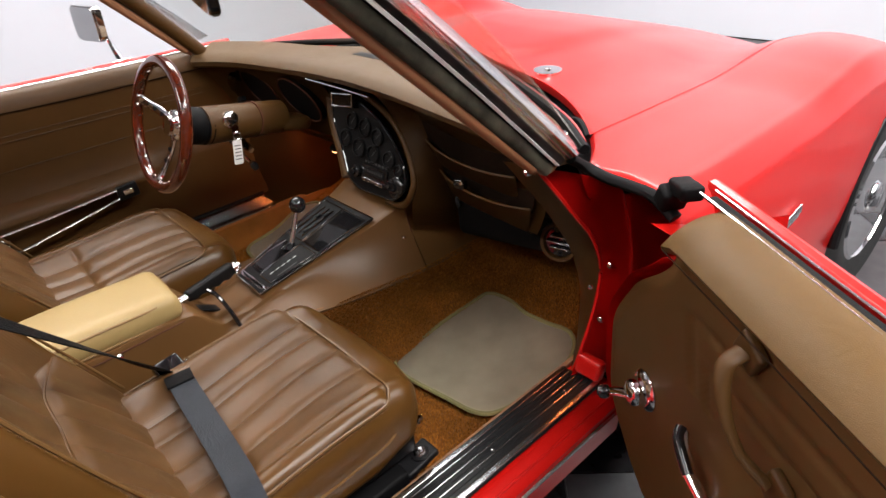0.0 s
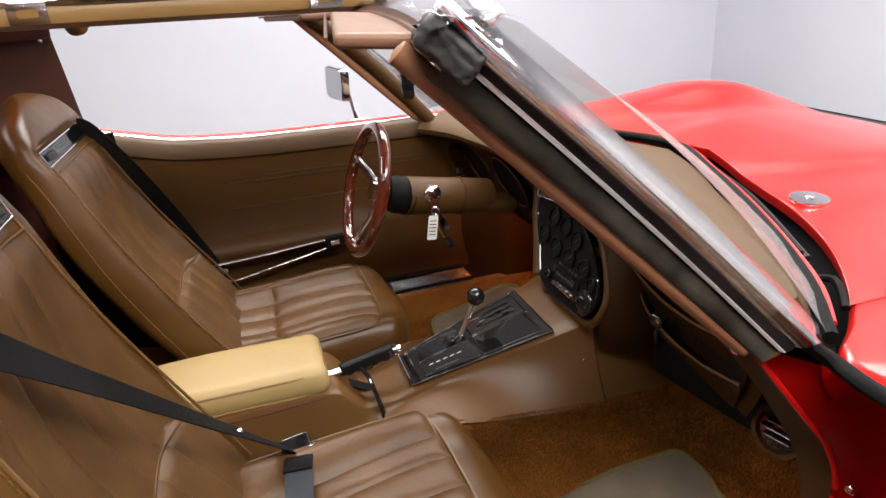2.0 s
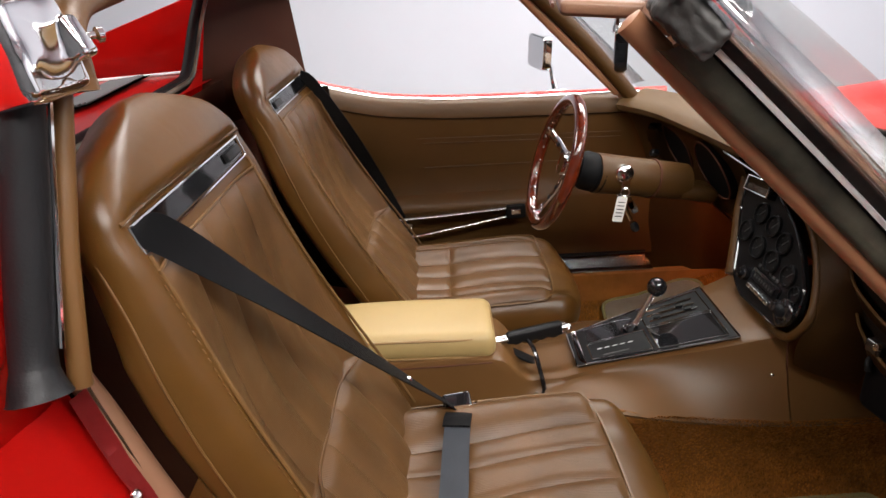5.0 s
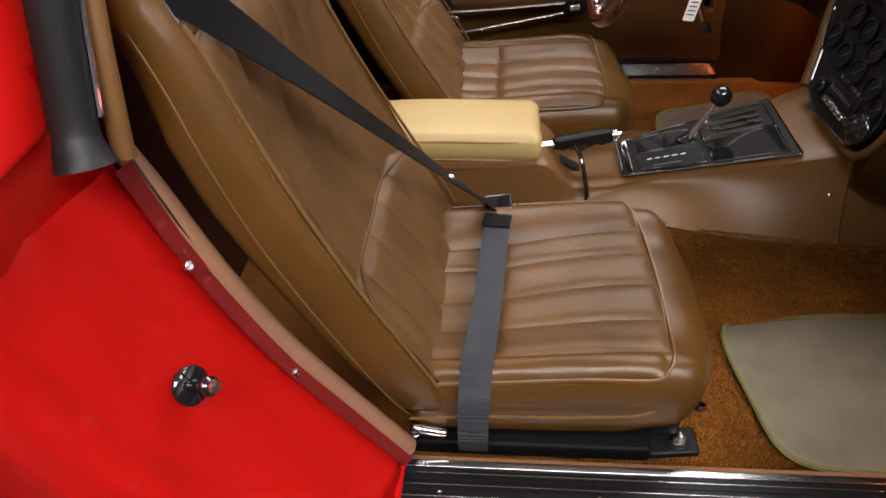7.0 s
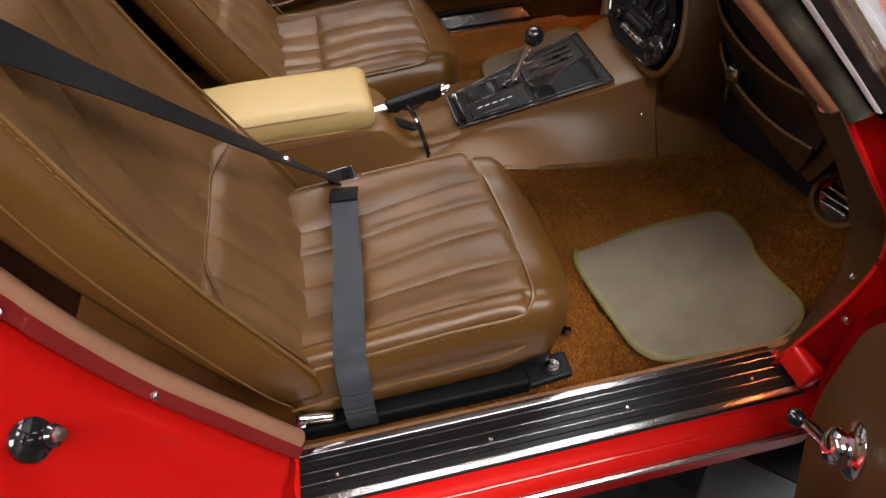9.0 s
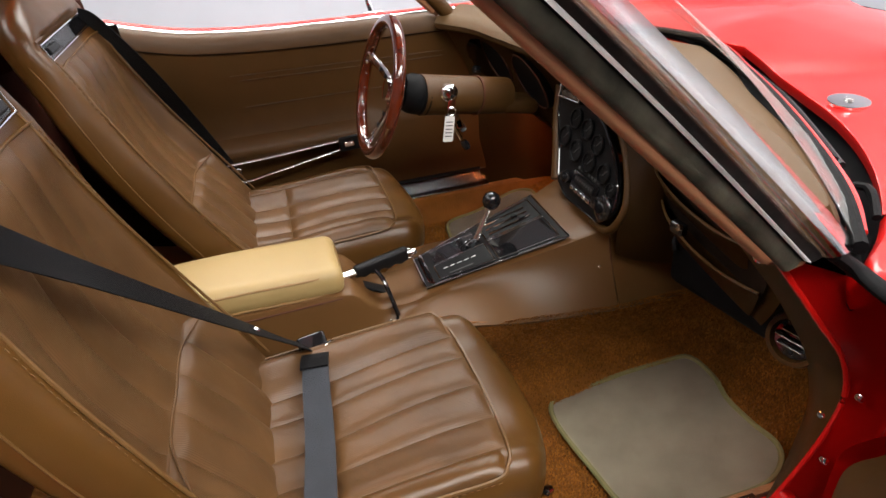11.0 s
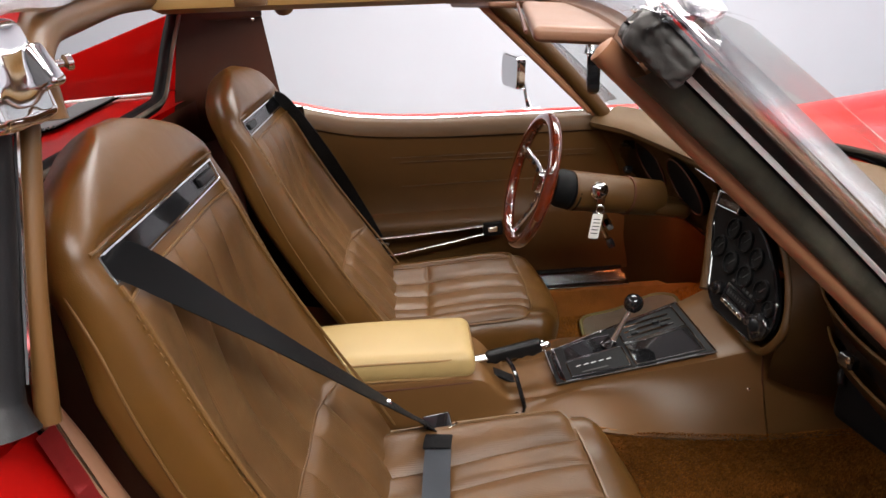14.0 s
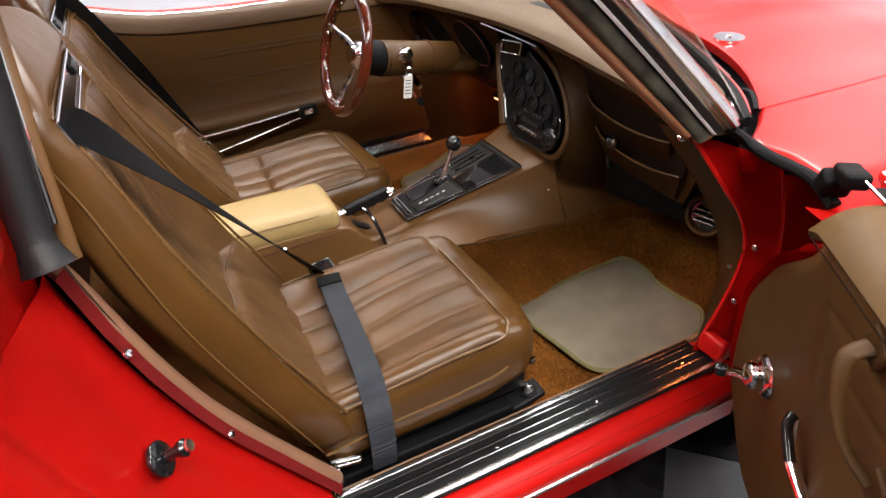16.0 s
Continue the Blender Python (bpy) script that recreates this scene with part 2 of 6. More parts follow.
def sheet(fn, nu, nv, thick=0.0, bm=None, keep=None):
    """A grid surface fn(u, v), given a back when thick."""
    bm = bm or bmesh.new()
    g = [[Vector(fn(i / nu, j / nv)) for j in range(nv + 1)] for i in range(nu + 1)]
    top = [[bm.verts.new(p) for p in r] for r in g]
    faces = []
    for i in range(nu):
        for j in range(nv):
            q = (g[i][j] + g[i + 1][j + 1]) / 2
            if keep is None or keep(q):
                faces.append(bm.faces.new((top[i][j], top[i + 1][j], top[i + 1][j + 1], top[i][j + 1])))
    if thick:
        bmesh.ops.solidify(bm, geom=faces, thickness=thick)
    loose = [v for v in bm.verts if not v.link_faces]
    bmesh.ops.delete(bm, geom=loose, context="VERTS")
    return bm


def tube(pts, r, n=10, closed=False, sides=8, bm=None, flat=1.0, up=(0, 0, 1)):
    """A round or oval bar along a smooth curve; r may be a number or a function of 0..1."""
    path = curve_points(pts, n, closed)
    k = len(path)
    sec = []
    for i, p in enumerate(path):
        a = path[i - 1] if (closed or i) else p
        b = path[(i + 1) % k] if (closed or i < k - 1) else p
        d = (b - a).normalized()
        s = d.cross(Vector(up))
        s = s.normalized() if s.length > 1e-4 else d.cross(Vector((1, 0, 0))).normalized()
        w = s.cross(d)
        q = r(i / max(1, k - 1)) if callable(r) else r
        sec.append([p + q * (math.cos(t) * s + flat * math.sin(t) * w) for t in (2 * math.pi * j / sides for j in range(sides))])
    if closed:
        sec.append(sec[0])
        out = loft(sec, True, False, bm)
        bmesh.ops.remove_doubles(out, verts=out.verts, dist=1e-6)
        return out
    return loft(sec, True, True, bm)


def ribbon(pts, sides, width, thick, n=24, bm=None):
    """A flat strap along pts; sides: the direction across it at each point."""
    p = curve_points(pts, n)
    s = [v.normalized() for v in curve_points(sides, n)]
    sec = []
    for i in range(n):
        d = (p[min(i + 1, n - 1)] - p[max(i - 1, 0)]).normalized()
        nn = d.cross(s[i]).normalized()
        a, b = s[i] * width / 2, nn * thick / 2
        sec.append([p[i] - a - b, p[i] - a * 0.4 - b * 1.1, p[i] + a * 0.4 - b * 1.1, p[i] + a - b, p[i] + a + b, p[i] + a * 0.4 + b * 1.1, p[i] - a * 0.4 + b * 1.1, p[i] - a + b])
    return loft(sec, True, True, bm)


def rbox(size, r, at=Matrix(), n=(6, 6, 6), bend=None, bm=None):
    """A box with rounded edges on a grid, which bend() may deform."""
    bm = bm or bmesh.new()
    h = [s / 2 for s in size]
    ns = n
    seen = {}

    def vert(c):
        key = tuple(round(q, 5) for q in c)
        if key not in seen:
            p = Vector([q * hh for q, hh in zip(c, h)])
            inner = Vector([max(-(hh - r), min(hh - r, q)) for q, hh in zip(p, h)])
            d = p - inner
            if d.length > 1e-9:
                p = inner + d.normalized() * r
            if bend:
                p = Vector(bend(p))
            seen[key] = bm.verts.new(at @ p)
        return seen[key]

    def ticks(ax):
        e = min(0.45, r / h[ax])
        inner = [(-1 + e) + (2 - 2 * e) * i / ns[ax] for i in range(ns[ax] + 1)]
        return [-1, -1 + e * 0.3, -1 + e * 0.62] + inner + [1 - e * 0.62, 1 - e * 0.3, 1]

    tk = [ticks(0), ticks(1), ticks(2)]
    for ax in range(3):
        u, w = (ax + 1) % 3, (ax + 2) % 3
        for side in (-1, 1):
            for i in range(len(tk[u]) - 1):
                for j in range(len(tk[w]) - 1):
                    f = []
                    for a, b in ((i, j), (i + 1, j), (i + 1, j + 1), (i, j + 1)):
                        c = [0, 0, 0]
                        c[ax], c[u], c[w] = side, tk[u][a], tk[w][b]
                        f.append(vert(c))
                    if len(set(f)) == 4:
                        bm.faces.new(f if side > 0 else f[::-1])
    return bm


def turned(profile, at=Matrix(), n=20, bm=None):
    """A body of revolution round local z: profile rows of (radius, height)."""
    sec = [[at @ Vector((max(r, 1e-4) * math.cos(2 * math.pi * i / n), max(r, 1e-4) * math.sin(2 * math.pi * i / n), z)) for i in range(n)] for r, z in profile]
    return loft(sec, True, True, bm)


def slab(outline, thick, at=Matrix(), bevel=0.002, bm=None):
    """A plate from a 2D outline, extruded along local z, with bevelled edges."""
    own = bmesh.new()
    lo = [own.verts.new((x, y, 0)) for x, y in outline]
    f = own.faces.new(lo)
    ext = bmesh.ops.extrude_face_region(own, geom=[f])
    for v in ext["geom"]:
        if isinstance(v, bmesh.types.BMVert):
            v.co.z += thick
    if bevel:
        bmesh.ops.bevel(own, geom=[e for e in own.edges], offset=bevel, segments=2, affect="EDGES", clamp_overlap=True)
    bmesh.ops.transform(own, matrix=at, verts=own.verts)
    if bm is None:
        return own
    me = bpy.data.meshes.new("tmp")
    own.to_mesh(me)
    own.free()
    bm.from_mesh(me)
    bpy.data.meshes.remove(me)
    return bm


def rounded(pts, r, n=5):
    """A 2D outline with its corners rounded."""
    out = []
    k = len(pts)
    for i in range(k):
        p, a, b = V(*pts[i]), V(*pts[i - 1]), V(*pts[(i + 1) % k])
        u, w = (a - p), (b - p)
        q = min(r, u.length * 0.45, w.length * 0.45)
        s, e = p + u.normalized() * q, p + w.normalized() * q
        for j in range(n + 1):
            t = j / n
            out.append(tuple((1 - t) ** 2 * s + 2 * t * (1 - t) * p + t * t * e))
    return out


def basis(o, x, y):
    """The frame with origin o, local x along x and local y towards y."""
    x = Vector(x).normalized()
    z = x.cross(Vector(y)).normalized()
    y = z.cross(x)
    m = Matrix((x, y, z)).transposed().to_4x4()
    m.translation = o
    return m


def axis(o, d):
    """The frame at o with local z along d."""
    m = Vector(d).to_track_quat("Z", "Y").to_matrix().to_4x4()
    m.translation = o
    return m


def screw(o, d, r=0.006, parent=None, name="screw"):
    return part(name, turned([(r, -0.002), (r, 0.001), (r * 0.7, 0.003), (0.0, 0.0036)], axis(o, d), 12), CHROME, parent)


# ---- studio ----
def studio():
    x0, x1, y0, y1 = -6.0, 4.25, -5.0, 4.6
    fl = link("floor", rbox((x1 - x0, y1 - y0, 0.1), 0.002, pose((x0 + x1) / 2, (y0 + y1) / 2, -0.056), (1, 1, 1)), GROUT, None, "", False)
    tagged(fl, "dark studio floor with black and grey tiles", "floor", kind="structure")
    for name, c, s in (("wall_north", (x1 + 0.1, (y0 + y1) / 2, CEILING / 2), (0.2, y1 - y0, CEILING)), ("wall_south", (x0 - 0.1, (y0 + y1) / 2, CEILING / 2), (0.2, y1 - y0, CEILING)),
                       ("wall_west", ((x0 + x1) / 2, y1 + 0.1, CEILING / 2), (x1 - x0 + 0.4, 0.2, CEILING)), ("wall_east", ((x0 + x1) / 2, y0 - 0.1, CEILING / 2), (x1 - x0 + 0.4, 0.2, CEILING))):
        # the south and east walls are unseen, added dark to cut fill light
        white = name in ("wall_north", "wall_west")
        w = link(name, rbox(s, 0.004, pose(*c), (1, 1, 1)), WALLPAINT if white else DARKPAINT, None, "", False)
        tagged(w, "plain white painted studio wall" if white else "unseen dark grey wall added to cut fill light", "wall", kind="structure")
    ce = link("ceiling", rbox((x1 - x0 + 0.4, y1 - y0 + 0.4, 0.2), 0.004, pose((x0 + x1) / 2, (y0 + y1) / 2, CEILING + 0.1), (1, 1, 1)), CEILPAINT, None, "", False)
    tagged(ce, "plain grey studio ceiling", "ceiling", kind="structure")
    lit = glow("light_panel", (1.0, 0.97, 0.94), 3.0)
    for x, y, sx, sy, watts in PANELS:
        t = thing("ceiling_light", "long white softbox light panel hanging under the ceiling", "ceiling light", "studio lights")
        t.location = (x, y, CEILING - 0.12)
        part("housing", rbox((sx + 0.06, sy + 0.06, 0.08), 0.01, pose(0, 0, 0.06), (1, 1, 1)), ALU, t)
        part("diffuser", rbox((sx, sy, 0.02), 0.006, pose(0, 0, 0.01), (1, 1, 1)), lit, t, "glowing white diffuser")
        la = bpy.data.lights.new("panel_lamp", "AREA")
        la.shape, la.size, la.size_y, la.energy, la.color = "RECTANGLE", sx, sy, watts, (1.0, 0.965, 0.93)
        lo = new("panel_lamp", la)
        lo.matrix_world = look((x, y, CEILING - 0.14), (x, y + 0.0001, 0))
    return fl


FLOOR = studio()

# ---- the car's body ----
CAR = thing("sports_car", "red fibreglass T-top sports coupe with its roof panels out", "car")


def hood_rear(y):
    """x of the rear edge of the hood over the wiper well."""
    return lerp_table([(0.0, 0.385), (0.14, 0.342), (0.25, 0.310), (0.35, 0.280), (0.45, 0.240), (0.52, 0.198), (0.59, 0.142), (0.64, 0.085), (0.685, 0.018), (0.70, 0.006)], abs(y))


def screen_base(y):
    """The foot of the windscreen."""
    k = abs(y) / 0.715
    x = lerp_table([(0, 0.285), (0.18, 0.228), (0.28, 0.182), (0.42, 0.133), (0.50, 0.100), (0.56, 0.066), (0.64, 0.020), (0.69, -0.022), (0.72, -0.040)], abs(y))
    return Vector((x, y, 0.900 - 0.028 * k ** 2))


def screen_top(y):
    k = abs(y) / 0.70
    return Vector((-0.335 - 0.065 * k ** 2.5, y, 1.245 - 0.012 * k ** 2))


def body_top(x, y):
    """Height of the hood with its raised centre and of the wing tops."""
    a = abs(y)
    mid = lerp_table([(0.0, 0.862), (0.25, 0.864), (0.5, 0.866), (0.7, 0.862), (0.9, 0.838), (1.15, 0.782), (1.46, 0.690), (1.95, 0.52)], x)
    fender = lerp_table([(0.0, 0.842), (0.3, 0.836), (0.55, 0.836), (0.74, 0.852), (0.90, 0.866), (1.04, 0.856), (1.23, 0.794), (1.43, 0.712), (2.0, 0.50)], x)
    k = min(1, max(0, (a - 0.36) / 0.34))
    k = k * k * (3 - 2 * k)
    z = mid + (fender - mid) * k + 0.028 * y
    far = min(1, max(0, (x - 0.2) * 2))
    z -= 0.030 * math.exp(-((a - 0.50) / 0.11) ** 2) * far
    edge = lerp_table([(0.28, 0.09), (0.40, 0.165), (0.47, 0.20), (0.64, 0.235), (0.77, 0.26), (1.2, 0.30)], x)
    z += 0.017 * (1 / (1 + math.exp((a - edge) / 0.020))) * min(1, max(0, (x - 0.2) * 2.5)) * (1 if x < 0.9 else max(0, 1 - (x - 0.9) / 0.6))
    return z


ARCH = (1.22, 0.345, 0.385)


def front_body():
    def hood(u, v):
        y = (v - 0.5) * 1.222
        k = max(0.0, (u - 0.06) / 0.94)
        x = hood_rear(y) + (1.95 - hood_rear(y)) * k ** 1.2
        down = max(0.0, 1 - u / 0.06)
        return (x + 0.004 * down - 0.003 * math.sin(math.pi * down), y, body_top(x, y) - 0.022 * down ** 2)
    part("hood", sheet(hood, 96, 120), RED, CAR, "glossy red hood with a raised centre")
    for s in (-1, 1):
        def skin(u, v):
            a = 0.609 + 0.203 * min(1, v / 0.45)
            k = max(0.0, (v - 0.45) / 0.55)
            w = min(1, k / 0.3) * math.pi / 2
            side = a + 0.055 * math.sin(w)
            x0 = hood_rear(a) if a < 0.685 else lerp_table([(0.685, 0.020), (0.70, 0.006), (0.72, 0.003), (0.757, 0.015), (0.81, 0.014), (0.868, 0.0)], side)
            x = x0 + (2.0 - x0) * u ** 1.3
            lip = 0.012 * max(0.0, 1 - u * 40) ** 2
            if v < 0.45:
                return (x, s * a, body_top(x, s * a) - 0.014 * (v / 0.45) ** 3 - 0.0015 * max(0, 1 - v * 22) - lip)
            zt = body_top(x, s * 0.812) - 0.014
            if k < 0.3:
                return (x, s * side, zt - 0.075 * (1 - math.cos(w)) - lip)
            j = (k - 0.3) / 0.7
            z0 = zt - 0.075
            return (x, s * (0.867 + 0.010 * math.sin(math.pi * min(1, j * 1.4)) - 0.05 * max(0, j - 0.6)), z0 + (0.22 - z0) * j)
        part("front_wing", sheet(skin, 100, 60, 0.0, keep=lambda q: (q.x - ARCH[0]) ** 2 + (q.z - ARCH[1]) ** 2 > ARCH[2] ** 2 or q.z > 0.76), RED, CAR)
        arc = [(ARCH[0] + ARCH[2] * math.cos(t), s * 0.868, ARCH[1] + ARCH[2] * math.sin(t)) for t in (math.pi * (i / 12) for i in range(13))]
        part("arch_lip", tube(arc, 0.014, 40), BLACK, CAR)
        part("wheel_liner", sheet(lambda u, v: (ARCH[0] + (ARCH[2] + 0.01) * math.cos(math.pi * u), s * (0.86 - 0.3 * v), ARCH[1] + (ARCH[2] - 0.035) * math.sin(math.pi * u)), 24, 3, 0.004), BLACK, CAR)
        w = tagged(new("wheel"), "", "")
        w.parent = CAR
        at = axis((ARCH[0], s * 0.70, 0.335), (0, s, 0))
        part("tyre", turned([(0.19, 0.0), (0.29, -0.01), (0.33, 0.01), (0.335, 0.06), (0.325, 0.13), (0.28, 0.155), (0.20, 0.145), (0.19, 0.13)], at, 48), TYRE, w)
        part("rim", turned([(0.20, 0.145), (0.19, 0.15), (0.178, 0.12), (0.172, 0.09), (0.12, 0.115), (0.06, 0.125), (0.05, 0.15), (0.03, 0.16), (0.0, 0.162)], at, 48), CHROME, w, "chrome wheel rim")
        for i in range(5):
            t = 2 * math.pi * i / 5
            part("slot", turned([(0.026, 0.104), (0.024, 0.112), (0.0, 0.113)], at @ pose(0.13 * math.cos(t), 0.13 * math.sin(t), 0), 12), BLACK, w)
        # the badge of script letters on the wing: drawn as plain shapes
    bad = part("badge", rbox((0.10, 0.006, 0.006), 0.002, pose(0.435, -0.88, 0.582, 0, -8, 0), (3, 1, 1)), CHROME, CAR, "chrome script badge")
    for i in range(9):
        part("badge_stroke", tube([(0.395 + i * 0.0105, -0.882, 0.580 + 0.0015 * i), (0.400 + i * 0.0105, -0.882, 0.604 + 0.0015 * i), (0.405 + i * 0.0105, -0.882, 0.584 + 0.0015 * i)], 0.0028, 8, sides=6), CHROME, bad)
    # wiper well between hood and screen
    def well(u, v):
        y = (u - 0.5) * 1.38
        a, b = screen_base(y), Vector((hood_rear(y) + 0.035, y, 0.838 + 0.02 * y))
        p = a.lerp(b, v)
        p.z -= 0.02 + 0.075 * math.sin(math.pi * v)
        return p
    part("wiper_well", sheet(well, 40, 8, 0.004), BLACK, CAR, "black wiper well")
    for y0, y1 in ((-0.52, -0.08), (-0.1, 0.34)):
        arm = [screen_base(y0) + V(0.045, 0, -0.03), screen_base((y0 + y1) / 2) + V(0.05, 0, -0.02), screen_base(y1) + V(0.03, 0, -0.02)]
        part("wiper_arm", tube(arm, 0.006, 12), BLACK, CAR)
        part("wiper_blade", tube([p + V(-0.015, 0, 0.012) for p in arm], 0.005, 12), RUBBER, CAR)
    part("wiper_pivot", turned([(0.02, 0), (0.02, 0.03), (0.012, 0.045), (0, 0.047)], pose(0.07, -0.60, 0.80), 16), CHROME, CAR)
    part("washer_hose", tube([(0.10, -0.62, 0.83), (0.13, -0.57, 0.845), (0.10, -0.52, 0.83), (0.16, -0.45, 0.83)], 0.006, 16), RUBBER, CAR)
    # oval lock cover on the hood
    z = body_top(0.33, -0.33)
    cap = part("lock_cover", turned([(0.0, -0.006), (0.034, -0.006), (0.037, 0.0008), (0.0365, 0.0022), (0.0, 0.0026)], pose(0.335, -0.33, z + 0.004, 5, 2, 0) @ Matrix.Diagonal((1, 0.85, 1, 1)), 32), CHROME, CAR, "round chrome hood lock cover")
    part("lock_button", turned([(0.008, 0), (0.008, 0.003), (0.0, 0.004)], pose(0.335, -0.33, z + 0.0062, 5, 2, 0), 16), ALU, cap)


front_body()


def ends():
    """The nose under the hood and the tail with the rear wheels."""
    def nose(u, v):
        y = (v - 0.5) * 1.72
        top = body_top(1.96, max(-0.80, min(0.80, y))) - 0.02
        w = u * math.pi / 2
        return (1.95 + 0.16 * math.sin(w * 1.2) * (1 - (abs(y) / 0.86) ** 4 * 0.7), y, top - (top - 0.22) * u)
    part("nose", sheet(nose, 14, 30, 0.01), RED, CAR)
    part("front_grille", rbox((0.03, 1.0, 0.09), 0.01, pose(2.11, 0, 0.36), (1, 6, 1)), BLACK, CAR)
    part("tail", sheet(lambda u, v: (-2.30 - 0.06 * math.sin(math.pi * u), (v - 0.5) * 1.66, 0.28 + 0.70 * u), 10, 20, 0.01), RED, CAR)
    for s in (-1, 1):
        w = tagged(new("wheel"), "", "")
        w.parent = CAR
        at = axis((-1.62, s * 0.725, 0.335), (0, s, 0))
        part("tyre", turned([(0.19, 0.0), (0.29, -0.01), (0.33, 0.01), (0.335, 0.06), (0.325, 0.13), (0.28, 0.155), (0.20, 0.145), (0.19, 0.13)], at, 40), TYRE, w)
        part("rim", turned([(0.20, 0.145), (0.19, 0.15), (0.178, 0.12), (0.172, 0.09), (0.12, 0.115), (0.06, 0.125), (0.05, 0.15), (0.0, 0.16)], at, 40), CHROME, w, "chrome wheel rim")
        arc = [(-1.62 + 0.36 * math.cos(t), s * 0.872, 0.345 + 0.36 * math.sin(t)) for t in (math.pi * (i / 12) for i in range(13))]
        part("arch_lip", tube(arc, 0.012, 40), BLACK, CAR)


ends()


def windscreen():
    g = part("windscreen", sheet(lambda u, v: screen_base((v - 0.5) * 1.43).lerp(screen_top((v - 0.5) * 1.40), u) + V(0.015, 0, 0.015) * math.sin(math.pi * u), 40, 140), GLASS, CAR, "clear tinted windscreen")
    g.visible_shadow = False
    part("screen_seal", tube([screen_base(y) for y in (-0.715, -0.6, -0.4, -0.2, 0, 0.2, 0.4, 0.6, 0.715)], 0.009, 50), RUBBER, CAR)
    part("cowl_lip", tube([screen_base(y) + V(0.016, 0, -0.004) for y in (-0.69, -0.6, -0.4, -0.2, 0, 0.2, 0.4, 0.6, 0.69)], 0.0045, 60), RED, CAR)
    # header rail: bright top, tan lining
    part("header", sheet(lambda u, v: screen_top((v - 0.5) * 1.40) + V(-0.075 + 0.085 * u, 0, 0.010 * math.sin(math.pi * u)), 8, 40, 0.012), CHROME, CAR, "bright metal header rail")
    part("header_lining", tube([screen_top(y) + V(-0.055, 0, -0.02) for y in (-0.62, -0.4, -0.2, 0, 0.2, 0.4, 0.64)], 0.024, 40, sides=10, flat=0.7), PINK, CAR)
    for s in (-1, 1):
        cap = [(-0.432, 0.612), (-0.440, 0.702), (-0.402, 0.694), (-0.378, 0.66), (-0.382, 0.612)]
        part("header_cap", slab(rounded([(x, s * y) for x, y in cap], 0.03), 0.006, pose(-0.012, 0, 1.130 + 0.010 * (s + 1)) @ pose(0, 0, 0.237, -11.3 * s, 0, 0), 0.002), STEEL, CAR, "flat bright header corner cap")


windscreen()


def pillar(s):
    """A windscreen pillar as strips side by side: lining, rubbers and bright mouldings."""
    up = 0.028 * 0.7 * (s + 1) / 2 * 1.6
    top = [V(-0.472, s * 0.626, 1.203 + up), V(-0.438, s * 0.679, 1.207 + up), V(-0.421, s * 0.703, 1.230 + up)]
    foot = [V(-0.114, s * 0.670, 0.853 + up), V(-0.086, s * 0.705, 0.860 + up), V(-0.050, s * 0.717, 0.886 + up)]
    def across(pts, k):
        return pts[0].lerp(pts[1], k / 0.6) if k < 0.6 else pts[1].lerp(pts[2], (k - 0.6) / 0.4)
    deep = {-1: (V(0.017, 0.036, -0.003), V(0.028, 0.021, -0.019)), 1: (V(0.014, -0.006, 0.0), V(0.014, -0.006, 0.0))}[s]
    strips = (("lining", 0.0, 0.13, 0.011, LINING), ("inner_rubber", 0.15, 0.46, 0.016, WORN), ("gap", 0.46, 0.50, 0.001, BLACK), ("bright_strip", 0.50, 0.585, 0.003, TRIMWHITE),
              ("outer_rubber", 0.585, 0.69, 0.001, DARK_WORN), ("moulding", 0.69, 1.0, 0.013, CHROME))
    out = V(-0.25, s, 0.1).normalized()
    for name, a, b, puff, mat in strips:
        def fn(u, v):
            k = a + (b - a) * v
            way = V(-0.65, 0.46 * s, -0.6) if b < 0.5 else out
            roll = max(0, (k - 0.80) / 0.20) ** 1.3
            if a > 0.45:
                u = -0.09 + 1.09 * u
            return (across(top, k) + deep[0] * roll).lerp(across(foot, k) + deep[1] * roll, u) + way * (puff * math.sin(math.pi * v) ** 0.6 if 0 < v < 1 else 0) + V(0.002, 0, 0.003) * math.sin(math.pi * max(0, u))
        part(name, sheet(fn, 24, 10, 0.012 * s), mat, CAR)
    # rounded bead of the lining along its outer edge
    bead = [(top[0].lerp(foot[0], k) + V(-0.004, s * 0.012, 0.004)) for k in (-0.03, 0.02, 0.3, 0.6, 0.98)]
    part("lining_bead", tube(bead, lambda t: 0.0115 * min(1, 0.45 + t * 9), 40, sides=14), LINING, CAR, "tan lining bead, lightened in colour as if lit")
    # bulky lining seen from inside
    part("pillar_lining", tube([top[0] + V(0.030, s * 0.006, 0.004), (top[0] + foot[0]) / 2 + V(0.036, s * 0.008, 0.014), foot[0] + V(0.03, s * 0.006, 0)], 0.021, 16, sides=12), VINYL if s > 0 else LINING, CAR)
    part("rubber_end", rbox((0.056, 0.066, 0.028), 0.006, pose(-0.450, s * 0.664, 1.218 + up, 0, 43, s * 14), (18, 22, 10), lambda p: p + V(*(0.0022 * noise.noise_vector(p * 70) + 0.0018 * noise.noise_vector(p * 170)))), DARK_WORN, CAR, "crumpled grey rubber seal end")
    part("end_plate", rbox((0.030, 0.045, 0.006), 0.002, pose(-0.449, s * 0.648, 1.241 + up, 0, 12, s * 10), (12, 16, 2), lambda p: p + V(*(0.0016 * noise.noise_vector(p * 120)))), CHROME, CAR, "crumpled bright end plate")


pillar(-1)
pillar(1)


